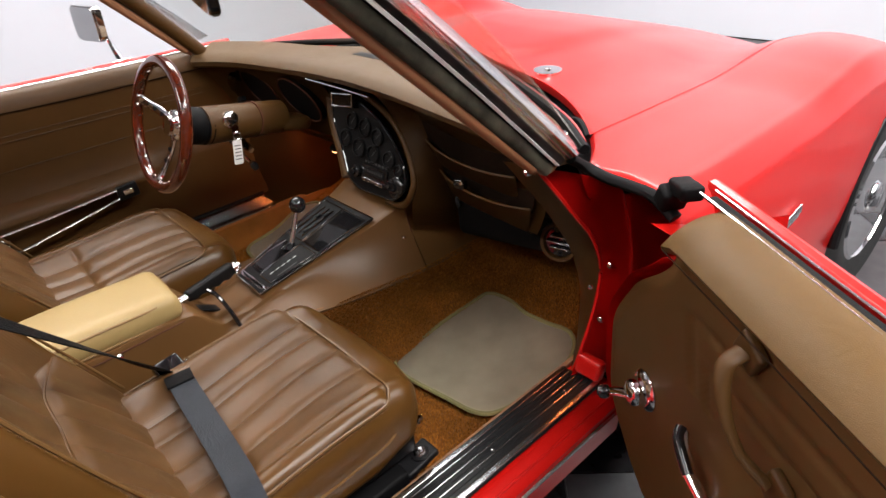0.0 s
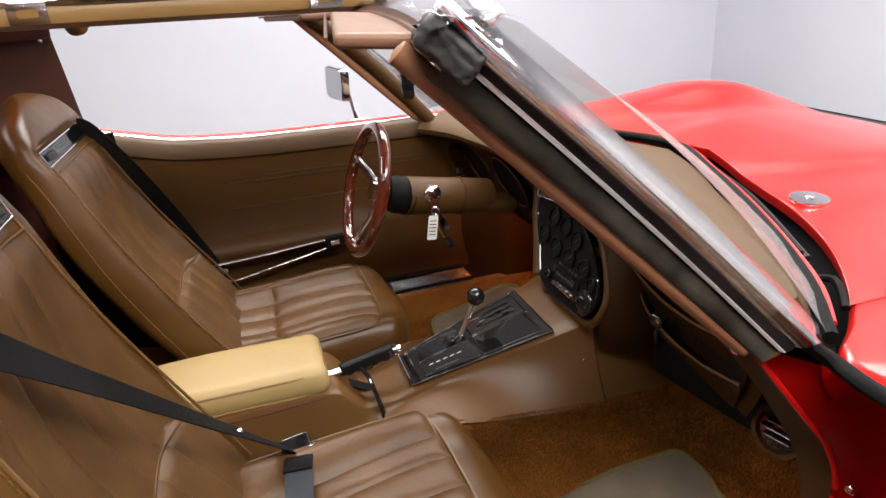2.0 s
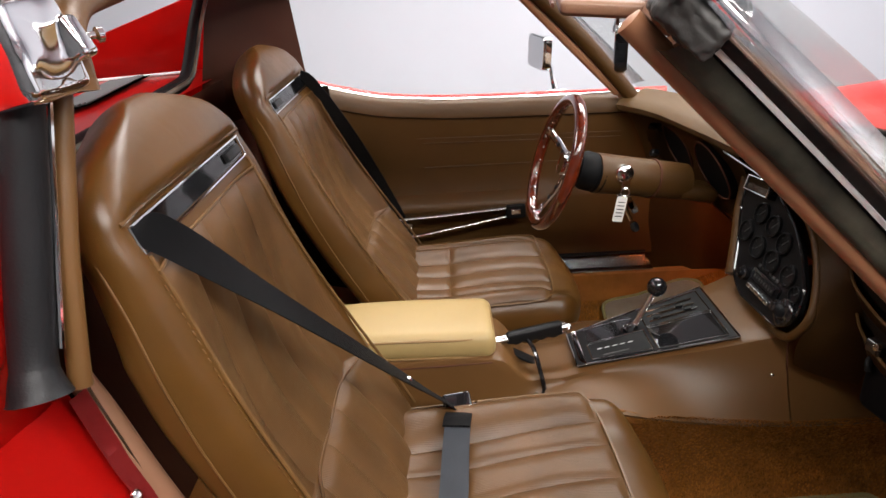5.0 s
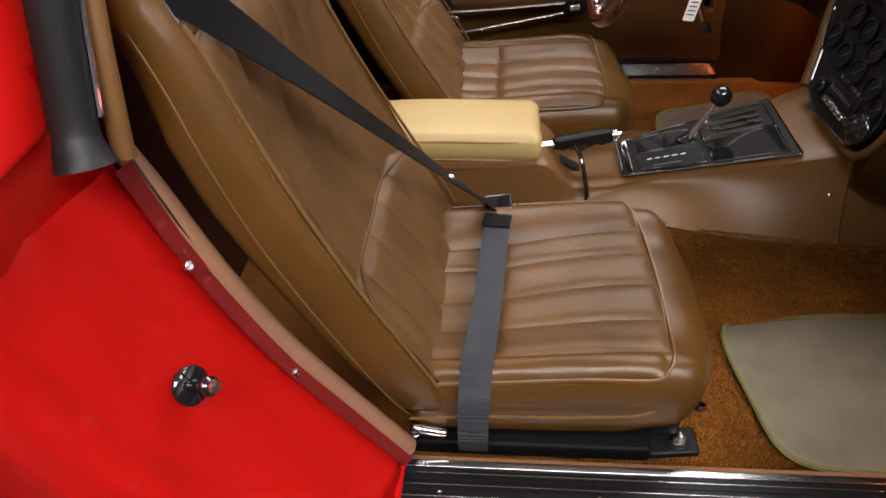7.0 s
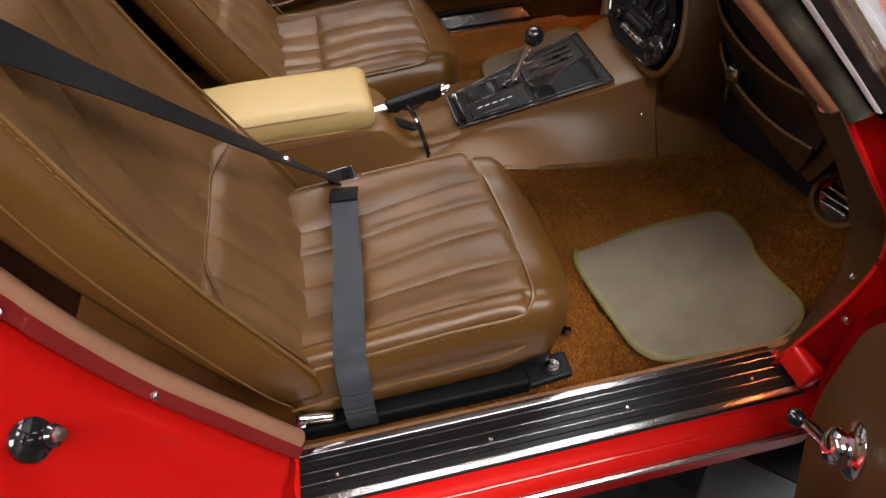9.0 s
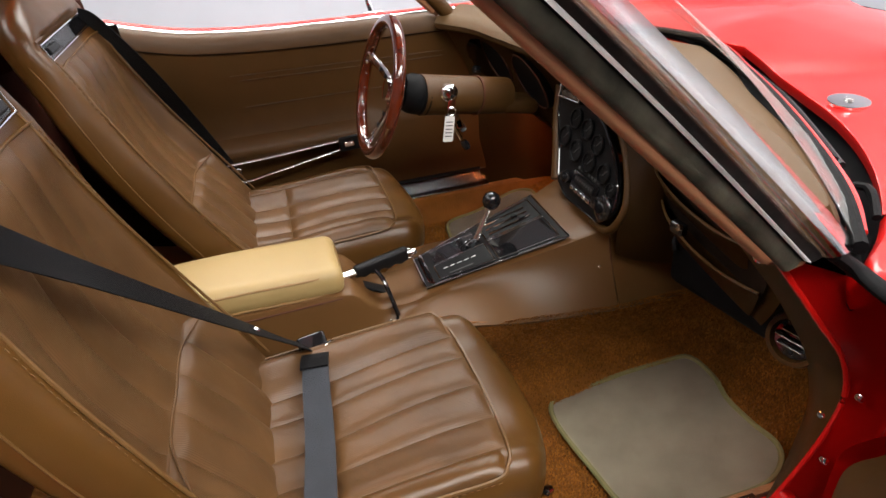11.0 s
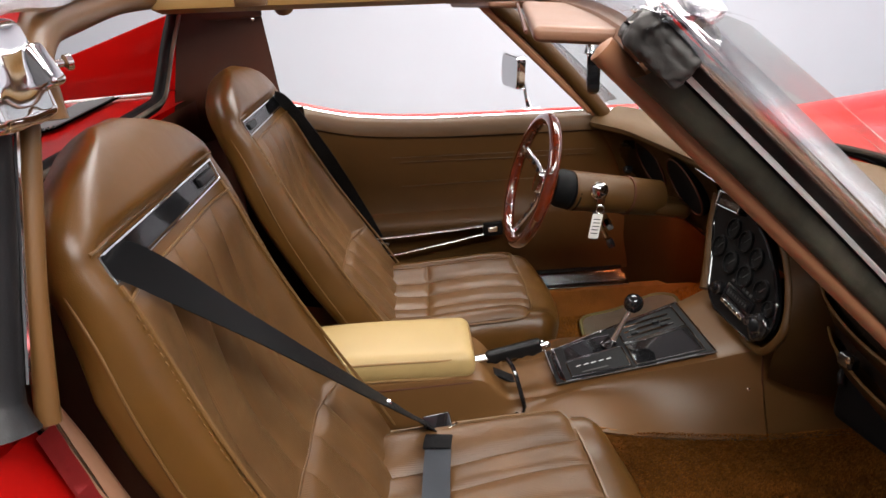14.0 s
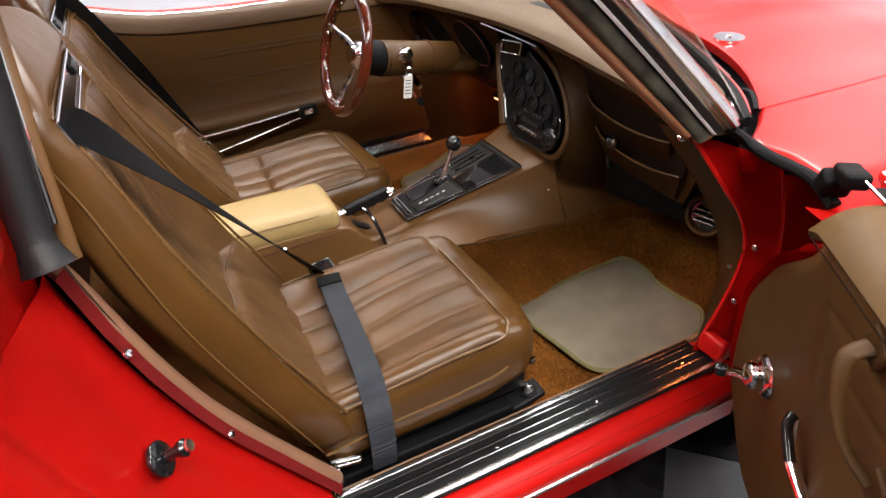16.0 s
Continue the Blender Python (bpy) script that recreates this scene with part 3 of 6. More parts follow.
def jamb_line(t, off=0.0):
    """The curved rear edge of the door opening, t from the sill (0) to the belt (1)."""
    p = curve_points([(-0.768, 0, 0.376), (-0.832, 0, 0.482), (-0.903, 0, 0.604), (-0.950, 0, 0.713), (-0.980, 0, 0.808), (-1.003, 0, 0.907)], 61)[round(t * 60)]
    return Vector((p.x - off, 0, p.z - off * 0.4))


def sail_top(x):
    """Upper edge of the rear buttress."""
    return lerp_table([(-2.3, 0.90), (-1.8, 1.052), (-1.556, 1.130), (-1.412, 1.175), (-1.264, 1.221), (-1.15, 1.250), (-1.0, 1.260)], x)


def roof():
    """The T-bar, the rear hoop and what stands behind it."""
    def bar(u):
        x = -1.03 + 0.70 * u
        h = 0.085 - 0.02 * math.sin(math.pi * u) + 0.05 * max(0, 0.10 - u) * 3 + 0.03 * max(0, u - 0.9) * 4
        return x, h
    sec = []
    for i in range(25):
        x, h = bar(i / 24)
        z = 1.281 - 0.014 * i / 24
        sec.append([(x, -h, z - 0.028), (x, -h - 0.002, z - 0.012), (x, -h + 0.004, z), (x, h - 0.004, z), (x, h + 0.002, z - 0.012), (x, h, z - 0.028), (x, h * 0.6, z - 0.036), (x, -h * 0.6, z - 0.036)])
    part("t_bar", loft(sec), GOLD, CAR, "ochre lined T-bar")
    for s in (-1, 1):
        part("drip_moulding", tube([(bar(k)[0], s * (bar(k)[1] - 0.004), 1.285 - 0.014 * k) for k in (0, 0.15, 0.3, 0.5, 0.7, 0.85, 1)], 0.009, 40), CHROME, CAR)
        for x in (-0.883, -0.459):
            k = (x + 1.03) / 0.70
            y = s * (bar(k)[1] + 0.001)
            z = 1.268 - 0.014 * k
            la = part("latch_plate", slab(rounded([(-0.026, -0.015), (0.026, -0.015), (0.026, 0.015), (-0.026, 0.015)], 0.004), 0.005, basis((x, y, z), (1, 0, 0), (0, 0, -s)), 0.001), CHROME, CAR)
            part("latch_slot", slab(rounded([(-0.014, -0.006), (0.014, -0.006), (0.014, 0.006), (-0.014, 0.006)], 0.005), 0.002, basis((x, y + s * 0.0045, z), (1, 0, 0), (0, 0, -s)), 0.0005), GOLD, la)
    # rear hoop over the seats
    hoop = [(-0.940, -0.590, 1.190), (-0.945, -0.578, 1.236), (-0.962, -0.515, 1.262), (-0.985, -0.40, 1.272), (-1.015, -0.2, 1.284), (-1.02, 0, 1.287), (-1.015, 0.2, 1.288), (-0.985, 0.45, 1.282), (-0.955, 0.60, 1.268), (-0.945, 0.655, 1.235)]
    part("hoop_moulding", tube([(-0.935, -0.700, 1.262), (-0.945, -0.620, 1.276)] + [V(*p) + V(0, 0, 0.014) for p in hoop[2:-1]] + [(-0.945, 0.70, 1.275)], 0.010, 60), STEEL, CAR)
    part("hoop_lining", tube([V(*p) + V(-0.024, 0.0, -0.012) for p in hoop], 0.026, 60, sides=12, flat=0.8), PLASTIC, CAR)
    part("roof_skin", sheet(lambda u, v: curve_points(hoop, 41)[round(v * 40)] + V(-0.02 - 0.20 * u, 0, 0.012 - 0.02 * u * u), 6, 40, 0.01), RED, CAR)
    for s in (-1, 1):
        # bright corner casting with its catch
        if s < 0:
            part("corner_casting", rbox((0.054, 0.085, 0.082), 0.010, pose(-0.972, s * 0.627, 1.219, 0, -10, 0), (8, 10, 10), lambda p: p + V(*(0.0026 * noise.noise_vector(p * 34)))), CHROME, CAR, "bright metal corner casting")
            part("catch", rbox((0.019, 0.024, 0.038), 0.006, pose(-0.945, s * 0.592, 1.224, 0, -24, 0), (2, 2, 2)), CHROME, CAR)
            part("catch_pin", turned([(0.0035, 0), (0.0035, 0.007), (0.007, 0.009), (0.007, 0.014), (0, 0.016)], axis((-0.948, s * 0.564, 1.223), (0.8, -s, 0)), 14), CHROME, CAR)
        # flying buttress behind the side window, seen through the rear opening
        def sail(u, v):
            u = 0.15 + 0.85 * u
            x = -1.0 - 1.25 * u
            top = sail_top(x)
            return (x, s * (0.545 + 0.09 * u + (0.10 - 0.06 * u) * (1 - v) ** 1.4), 0.955 + (top - 0.955) * v)
        part("buttress", sheet(sail, 24, 12, -0.02 * s), RED, CAR)
        def quarter_skin(u, v):
            zz = 0.32 + 0.9 * v
            x0 = jamb_line(max(0.0, min(1.0, (zz - 0.376) / 0.531))).x - 0.20
            x = x0 - (2.29 + x0) * u
            top = sail_top(x) - 0.004
            k = 1 - v
            y = 0.655 + 0.205 * math.sin(min(1, k / 0.5) * math.pi / 2) ** 0.8
            return (x, s * y, 0.32 + (top - 0.32) * v)
        part("quarter_panel", sheet(quarter_skin, 24, 36, 0.01 * s), RED, CAR)
        part("buttress_top", sheet(lambda u, v: V(*sail(u, 1)).lerp(V(*quarter_skin(u, 1)), v) + V(0, 0, 0.006 * math.sin(math.pi * v)), 20, 6, 0.006), RED, CAR)
    part("rear_deck", sheet(lambda u, v: (-1.185 - 1.3 * u, (v - 0.5) * 1.30, 1.040 - 0.05 * u), 6, 10, 0.02), RED, CAR)
    gr = [V(-1.395, -0.008, 1.041), V(-1.348, 0.122, 1.041), V(-1.385, 0.520, 1.041), V(-1.460, 0.440, 1.041)]
    plate = part("deck_grille", sheet(lambda u, v: gr[0].lerp(gr[3], u).lerp(gr[1].lerp(gr[2], u), v), 12, 3, 0.004), STRIP, CAR, "bright metal deck vent")
    for i in range(9):
        k = (i + 0.5) / 9
        part("louvre", tube([gr[0].lerp(gr[1], 0.1 + 0.8 * k).lerp(gr[3].lerp(gr[2], 0.1 + 0.8 * k), 0.06) + V(0, 0, 0.004), gr[0].lerp(gr[1], 0.1 + 0.8 * k).lerp(gr[3].lerp(gr[2], 0.1 + 0.8 * k), 0.94) + V(0, 0, 0.004)], 0.0030, 4, sides=6), DARKPAINT, plate)
    # white line drawn for the highlight along the buttress foot
    part("deck_highlight", tube([(-1.30, 0.545, 1.040), (-1.7, 0.575, 1.022)], 0.004, 6), TRIMWHITE, CAR)
    for a in ([(-1.165, -0.62, 1.048), (-1.168, -0.29, 1.052), (-1.172, -0.05, 1.058), (-1.176, 0.12, 1.062), (-1.180, 0.215, 1.068), (-1.180, 0.262, 1.10), (-1.175, 0.318, 1.165), (-1.165, 0.392, 1.245)], [(-1.165, -0.62, 1.048), (-1.165, -0.56, 1.13), (-1.11, -0.52, 1.235)]):
        part("rear_window_seal", tube(a, 0.014, 60, sides=12), RUBBER, CAR)
        part("rear_window_trim", tube([V(*p) + V(0.014, 0, 0.003) for p in a], 0.005, 60), WORN, CAR)
    # bulkhead under the rear window
    part("bulkhead", sheet(lambda u, v: (-1.16 - 0.01 * u, (v - 0.5) * 1.36, 0.30 + 0.735 * u), 6, 10, 0.02), BROWN, CAR, "dark brown bulkhead panel")
    part("rear_carpet", sheet(lambda u, v: (-1.16 + 0.42 * u, (v - 0.5) * 1.3, 0.36 - 0.10 * u), 4, 8, 0.02), CARPET, CAR)


roof()


def b_pillar(s):
    """Brown inner panel from the belt to the hoop on the far side; seals and lining on the near side."""
    if s > 0:
        def inner(u, v):
            x0, x1 = -1.215 + 0.04 * v, -1.012 - 0.02 * v
            return (x0 + (x1 - x0) * u, (0.33 + 0.12 * v) * (1 - u) + (0.675 - 0.045 * v) * u, 0.93 + 0.335 * v)
        part("b_panel", sheet(inner, 8, 10, 0.02), BROWN, CAR, "dark brown inner pillar panel")
        part("b_panel_cap", rbox((0.20, 0.03, 0.055), 0.008, pose(-1.10, 0.545, 1.236, 0, 0, 42), (4, 1, 1)), BROWN, CAR)
        screw((-1.045, 0.600, 1.205), (0.4, -1, 0), 0.006, CAR)
        return
    part("pillar_seal", tube([(-0.976, s * 0.630, 1.205), (-0.986, s * 0.652, 1.12), (-0.993, s * 0.673, 1.05), (-0.997, s * 0.696, 0.985), (-0.996, s * 0.707, 0.960), (-0.994, s * 0.713, 0.943)], lambda t: 0.0190 + 0.008 * max(0, t - 0.74) / 0.26, 40, sides=16), SEAL, CAR, "black rubber door seal")
    part("seal_bead", tube([(-0.967, s * 0.606, 1.195), (-0.970, s * 0.632, 1.13), (-0.974, s * 0.662, 1.05), (-0.977, s * 0.690, 0.978)], 0.0028, 24), CHROME, CAR)
    part("pillar_trim", tube([(-0.968, s * 0.583, 1.205), (-0.972, s * 0.612, 1.13), (-0.975, s * 0.645, 1.05), (-0.977, s * 0.668, 0.98), (-0.978, s * 0.680, 0.940), (-0.978, s * 0.683, 0.930)], lambda t: 0.0105 - 0.004 * max(0, t - 0.95) / 0.05, 40, sides=12, flat=0.9), PLASTIC, CAR, "tan plastic pillar trim")


b_pillar(-1)
b_pillar(1)


def jamb():
    def red(u, v):
        if u < 0.15:
            p = jamb_line(0)
            p.z -= 0.20 * (1 - u / 0.15)
        else:
            p = jamb_line((u - 0.15) / 0.85)
        k = min(1, v / 0.6)
        x = p.x - 0.010 - 0.045 * k - 0.020 * k * k
        # a soft step beside the screwed strip, and a raised border that turns inward at its foot
        x -= 0.006 / (1 + math.exp(-(k - 0.20) / 0.035))
        edge = 0.86 - 0.55 * max(0, (0.62 - p.z) / 0.26) ** 1.4
        x += 0.016 / (1 + math.exp(-(k - edge) / 0.045)) - 0.003 * math.exp(-((k - edge + 0.07) / 0.06) ** 2)
        x += 0.004 * noise.noise(V(p.z * 7, k * 5, 2.0)) * min(1, max(0, k - 0.15) * 4) - 0.004 * max(0, 1 - k * 6)
        y, z = -0.652 - 0.205 * k, p.z - 0.02 * k
        if v > 0.6:
            w = (v - 0.6) / 0.4
            x -= 0.04 * (1 - math.cos(min(1, w * 2) * math.pi / 2)) + 0.6 * max(0, w - 0.4)
            y -= 0.022 * math.sin(min(1, w * 2) * math.pi / 2) + (0.02 + 0.32 * max(0, 0.88 - z)) * max(0, w - 0.25) ** 1.3
        return (x, y, z)
    part("door_jamb", sheet(red, 110, 110, 0.008), RED, CAR, "red door jamb")
    part("pillar_block", rbox((0.17, 0.19, 0.292), 0.012, pose(-1.099, -0.733, 1.109), (4, 4, 6), lambda p: p + V(0.06 * p.z, 0.40 * p.z, 0)), RED, CAR, "red sail panel end")
    part("jamb_head", sheet(lambda u, v: (-1.030 - 0.045 * v + 0.02 * u, -0.648 - 0.235 * v, 0.875 + 0.150 * u), 8, 10, 0.006), RED, CAR, "red top of the door jamb")
    pl = part("striker_plate", slab(rounded([(-0.02, -0.05), (0.02, -0.05), (0.02, 0.05), (-0.02, 0.05)], 0.010), 0.003, basis((-1.003, -0.664, 1.185), (0, -1, 0), (0.06, 0.2, 1)), 0.001), ALU, CAR)
    for y, z in ((-0.668, 1.160), (-0.660, 1.198)):
        screw((-1.000 + 0.06 * (z - 1.185), y, z), (1, 0, -0.06), 0.009, pl)
    def strip(t, v):
        return V(jamb_line(t).x + 0.001, 0, jamb_line(t).z) + V(0.006 - 0.009 * v, -0.653 - 0.016 * v, 0.002 - 0.004 * v)
    part("jamb_strip", sheet(lambda u, v: strip(u * 0.68, v), 60, 3, 0.003), RED_STRIP, CAR, "polished metal strip with screws, red reflection put into its colour")
    part("jamb_strip_end", sheet(lambda u, v: strip(0.685 + u * 0.315, v) + V(*(0.0006 * noise.noise_vector(V(u * 7, v * 2, 1.0)))), 48, 8, 0.003), RED_STRIP, CAR, "creased polished strip end")
    part("strip_edge", tube([strip(t, 0) + V(0.001, 0.002, 0.001) for t in (0, 0.15, 0.3, 0.45, 0.6, 0.75, 0.9, 1)], 0.0016, 60, sides=6), SILL_METAL, CAR)
    part("jamb_welt", tube([jamb_line(t) + V(0.003 - 0.009 * max(0, t - 0.85) / 0.15, -0.640, 0.006) for t in (0, 0.15, 0.3, 0.45, 0.6, 0.75, 0.9, 1)], 0.0145, 60, sides=12, flat=0.7), PINK, CAR, "faded tan plastic opening trim")
    for p in ((-0.982, -0.672, 0.780), (-0.907, -0.664, 0.585), (-0.822, -0.654, 0.435)):
        screw(V(*p) + V(0.012, 0, 0.006), (0.7, -0.5, 0.5), 0.006, CAR)
    st = part("striker", turned([(0.026, 0.0), (0.026, 0.005), (0.023, 0.007), (0.009, 0.009), (0.008, 0.032), (0.012, 0.034), (0.013, 0.042), (0.009, 0.046), (0, 0.047)], axis((-0.972, -0.752, 0.682), (0.80, -0.25, 0.35)) @ Matrix.Scale(0.86, 4), 28), GLOSS, CAR, "black door striker pin")
    part("striker_tip", turned([(0.008, 0), (0.008, 0.004), (0, 0.005)], axis(V(-0.972, -0.752, 0.682) + 0.040 * V(0.80, -0.25, 0.35).normalized(), (0.80, -0.25, 0.35)), 6), ALU, st)
    # inner shelf behind the seats, coloured dark for the shade in that gap
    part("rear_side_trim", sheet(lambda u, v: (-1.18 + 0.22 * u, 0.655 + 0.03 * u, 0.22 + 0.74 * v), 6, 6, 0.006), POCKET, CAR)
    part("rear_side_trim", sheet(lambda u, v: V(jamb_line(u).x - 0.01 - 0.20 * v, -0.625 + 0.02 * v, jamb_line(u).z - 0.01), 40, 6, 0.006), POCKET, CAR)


jamb()


def sills():
    for s in (-1, 1):
        x0, x1 = -0.776, 0.012
        L, c = x1 - x0, (x0 + x1) / 2
        sl = 6.8 * s
        base = part("rocker", loft([[(x, s * 0.63, 0.24), (x, s * 0.636, 0.318), (x, s * 0.645, 0.334), (x, s * 0.732, 0.326), (x, s * 0.740, 0.316), (x, s * 0.756, 0.309), (x, s * 0.764, 0.296), (x, s * 0.752, 0.20), (x, s * 0.70, 0.17)] for x in (x0 - 0.02, c, x1 + (0.04 if s < 0 else -0.01))]), RED, CAR, "red rocker panel")
        part("rocker_moulding", tube([(x0, s * 0.765, 0.280), (x1 + 0.03, s * 0.765, 0.280)], 0.005, 4), ALU, CAR)
        part("rocker_ridge", tube([(x0, s * 0.749, 0.312), (x1 + 0.02, s * 0.749, 0.312)], 0.003, 4), RED, CAR)
        pl = part("sill_plate", rbox((L, 0.100, 0.006), 0.002, pose(c, s * 0.6845, 0.341, sl, 0, 0), (1, 1, 1)), SATIN if s < 0 else SILL_METAL, CAR, "black ribbed sill plate with bright edges" if s < 0 else "dull aluminium sill plate")
        for off in (-0.042, 0.042):
            part("bright_edge", rbox((L, 0.013 if s < 0 else 0.024, 0.006), 0.002, pose(c, s * 0.6845, 0.341, sl, 0, 0) @ pose(0, off, 0.003), (1, 1, 1)), SILL_METAL, pl)
        for off in (-0.024, -0.014, -0.004, 0.006, 0.016, 0.026):
            part("rib", tube([pose(c, s * 0.6845, 0.341, sl, 0, 0) @ V(-L / 2, off, 0.0035), pose(c, s * 0.6845, 0.341, sl, 0, 0) @ V(L / 2, off, 0.0035)], 0.0013, 3, sides=6), SILL_METAL if s > 0 or off in (-0.014, 0.006, 0.026) else BLACK, pl)
        for x in (-0.72, -0.485, -0.262, -0.05):
            screw((x, s * 0.690, 0.344), (0, -0.15 * s, 1), 0.004, pl)
        part("inner_sill", loft([[(x, s * 0.640, 0.338), (x, s * 0.624, 0.330), (x, s * 0.605, 0.22), (x, s * 0.64, 0.22)] for x in (x0, x1 + 0.3)]), CARPET, CAR)
    # the end of the sill by the hinge pillar
    part("sill_foot", rbox((0.03, 0.06, 0.045), 0.010, pose(0.022, -0.700, 0.368, 0, 20, 0), (2, 2, 2)), RED, CAR)


sills()


def pillar_x(z):
    """The rear edge of the hinge pillar, from the sill to the windscreen's foot."""
    return lerp_table([(0.345, -0.006), (0.388, 0.022), (0.466, 0.060), (0.55, 0.084), (0.60, 0.080), (0.637, 0.063), (0.713, 0.006), (0.786, -0.052), (0.840, -0.095), (0.856, -0.108)], z)


def hinge_pillar():
    def face(u, v):
        z = 0.345 + (0.505 - 0.085 * min(1, v * 2.5)) * u
        x = pillar_x(z)
        x += (0.17 + 0.12 * max(0, v - 0.5) - x) * min(1, v * 1.5) ** 0.9 - 0.03 * math.exp(-((v - 0.45) / 0.07) ** 2)
        return (x, -0.672 - 0.118 * v, z - u * 0.03 * v)
    part("hinge_pillar", sheet(face, 40, 40, 0.010), RED, CAR, "red hinge pillar")
    part("pillar_flange", tube([(pillar_x(z) - 0.001, -0.673, z) for z in (0.37, 0.44, 0.51, 0.58, 0.655, 0.72, 0.793, 0.85)], 0.004, 40), RED, CAR)
    part("cowl_rubber", tube([(-0.048, -0.695, 0.856), (-0.018, -0.705, 0.832), (-0.002, -0.738, 0.815), (0.003, -0.778, 0.810), (0.006, -0.818, 0.803), (0.0, -0.862, 0.780)], 0.0125, 24, sides=10, flat=0.75), RUBBER, CAR, "black rubber cowl seal")
    for z in (0.46, 0.58):
        screw((pillar_x(z) + 0.006, -0.690, z), (-1, -0.3, 0), 0.007, CAR)
    # black box stands in for the shade deep in the hinge gap
    part("hinge_shade", rbox((0.02, 0.07, 0.44), 0.004, pose(0.25, -0.815, 0.46), (1, 1, 1)), BLACK, CAR)
    part("hinge", rbox((0.05, 0.05, 0.09), 0.008, pose(0.055, -0.83, 0.55), (2, 2, 2)), RED, CAR)


hinge_pillar()


# ---- interior: floor and tunnel ----
def console_foot(x):
    """Half width and height of the line where the console's side meets the carpet."""
    return (lerp_table([(-0.95, 0.10), (-0.5, 0.118), (-0.36, 0.168), (-0.2, 0.190), (0.05, 0.200), (0.4, 0.205)], x),
            lerp_table([(-0.95, 0.26), (-0.5, 0.37), (-0.36, 0.442), (-0.2, 0.425), (0.05, 0.408), (0.4, 0.415)], x))


def carpet_z(x, y, s):
    """Height of the carpet, which climbs the tunnel's side to the console."""
    wb, zb = console_foot(x)
    z = floor_z(x)
    return z + max(0, zb + 0.003 - z) * max(0, 1 - max(0, y - wb + 0.006) / 0.105) ** 1.5 + 0.004 * noise.noise(V(x * 9, y * 9, s))


def floor_z(x):
    return lerp_table([(-1.2, 0.24), (-0.2, 0.242), (0.15, 0.30), (0.32, 0.36), (0.52, 0.62)], x)


def footwell():
    for s in (-1, 1):
        def carpet(u, v):
            x = -0.85 + 1.37 * u
            y = 0.11 + 0.53 * v
            return (x, s * y, carpet_z(x, y, s))
        c = part("carpet", sheet(carpet, 100, 100, 0.012 * s), CARPET, CAR, "rust brown cut-pile carpet")
        part("firewall", rbox((0.03, 0.62, 0.34), 0.01, pose(0.53, s * 0.40, 0.585), (1, 2, 2)), BLACK, CAR)
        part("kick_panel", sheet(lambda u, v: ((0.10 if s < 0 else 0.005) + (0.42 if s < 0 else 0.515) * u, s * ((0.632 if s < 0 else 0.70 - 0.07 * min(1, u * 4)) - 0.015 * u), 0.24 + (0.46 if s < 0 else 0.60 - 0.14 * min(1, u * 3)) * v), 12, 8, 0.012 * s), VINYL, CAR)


footwell()


def pile():
    """Cut-pile tufts on the open parts of the footwells."""
    rng = random.Random(7)
    for s in (-1, 1):
        verts, faces = [], []
        step = 0.0037
        spots = [(-0.50 + (i + rng.random()) * step, 0.190 + (j + rng.random()) * step) for i in range(int(0.84 / step)) for j in range(int(0.44 / step))]
        spots += [(-0.50 + (i + rng.random()) * step, 0.180 + (j + rng.random()) * step * 0.4) for i in range(int(0.84 / step)) for j in range(int(0.07 / step / 0.4))]
        for x, y in spots:
            for slope in (max(0.0, min(1.0, (0.25 - y) / 0.05)),):
                z = carpet_z(x, y, s) + 0.0015
                r, h = 0.0023, 0.0045 + 0.002 * rng.random()
                dx, dy, q = (rng.random() - 0.5) * 0.005, (rng.random() - 0.5) * 0.005 + 0.006 * slope, rng.random() * 2.1
                n = len(verts)
                for k in range(3):
                    verts.append((x + r * math.cos(q + 2.094 * k), s * (y + r * math.sin(q + 2.094 * k)), z - 0.001))
                verts.append((x + dx, s * (y + dy), z + h))
                faces += [(n, n + 1, n + 3), (n + 1, n + 2, n + 3), (n + 2, n, n + 3)]
        me = bpy.data.meshes.new("pile")
        me.from_pydata(verts, [], faces)
        me.materials.append(PILE)
        ob = new("carpet_pile", me)
        tagged(ob, "rust brown cut-pile tufts on the footwell floor", "carpet", kind="stuff")


pile()


def floor_mat(s, corners, wave):
    """A grey mat with a bound edge; corners: rear inner, front inner, front outer, rear outer."""
    t = thing("floor_mat", "grey pile floor mat with olive binding on the carpet", "floor mat", "floor mats")
    out = [(q.x, q.y) for q in curve_points([(x, y, 0) for x, y in corners], 90, True)]
    bm = bmesh.new()
    cx, cy = sum(p[0] for p in out) / len(out), sum(p[1] for p in out) / len(out)
    rings = []
    for k in [0.02, 0.2, 0.4, 0.6, 0.8, 0.93, 1.0]:
        ring = []
        for x, y in out:
            px, py = cx + (x - cx) * k, cy + (y - cy) * k
            ring.append(bm.verts.new((px, s * py, floor_z(px) + 0.0175 + wave * 0.006 * math.sin(px * 17 + py * 9))))
        rings.append(ring)
    n = len(out)
    for a, b in zip(rings, rings[1:]):
        for i in range(n):
            bm.faces.new((a[i], a[(i + 1) % n], b[(i + 1) % n], b[i]))
    bm.faces.new(rings[0])
    edge = [v.co.copy() for v in rings[-1]]
    bmesh.ops.solidify(bm, geom=bm.faces[:], thickness=0.007)
    part("mat_top", bm, MAT_GREY, t)
    part("binding", tube(edge, 0.0055, 120, True, 6), OLIVE, t, "olive cloth binding")
    return t


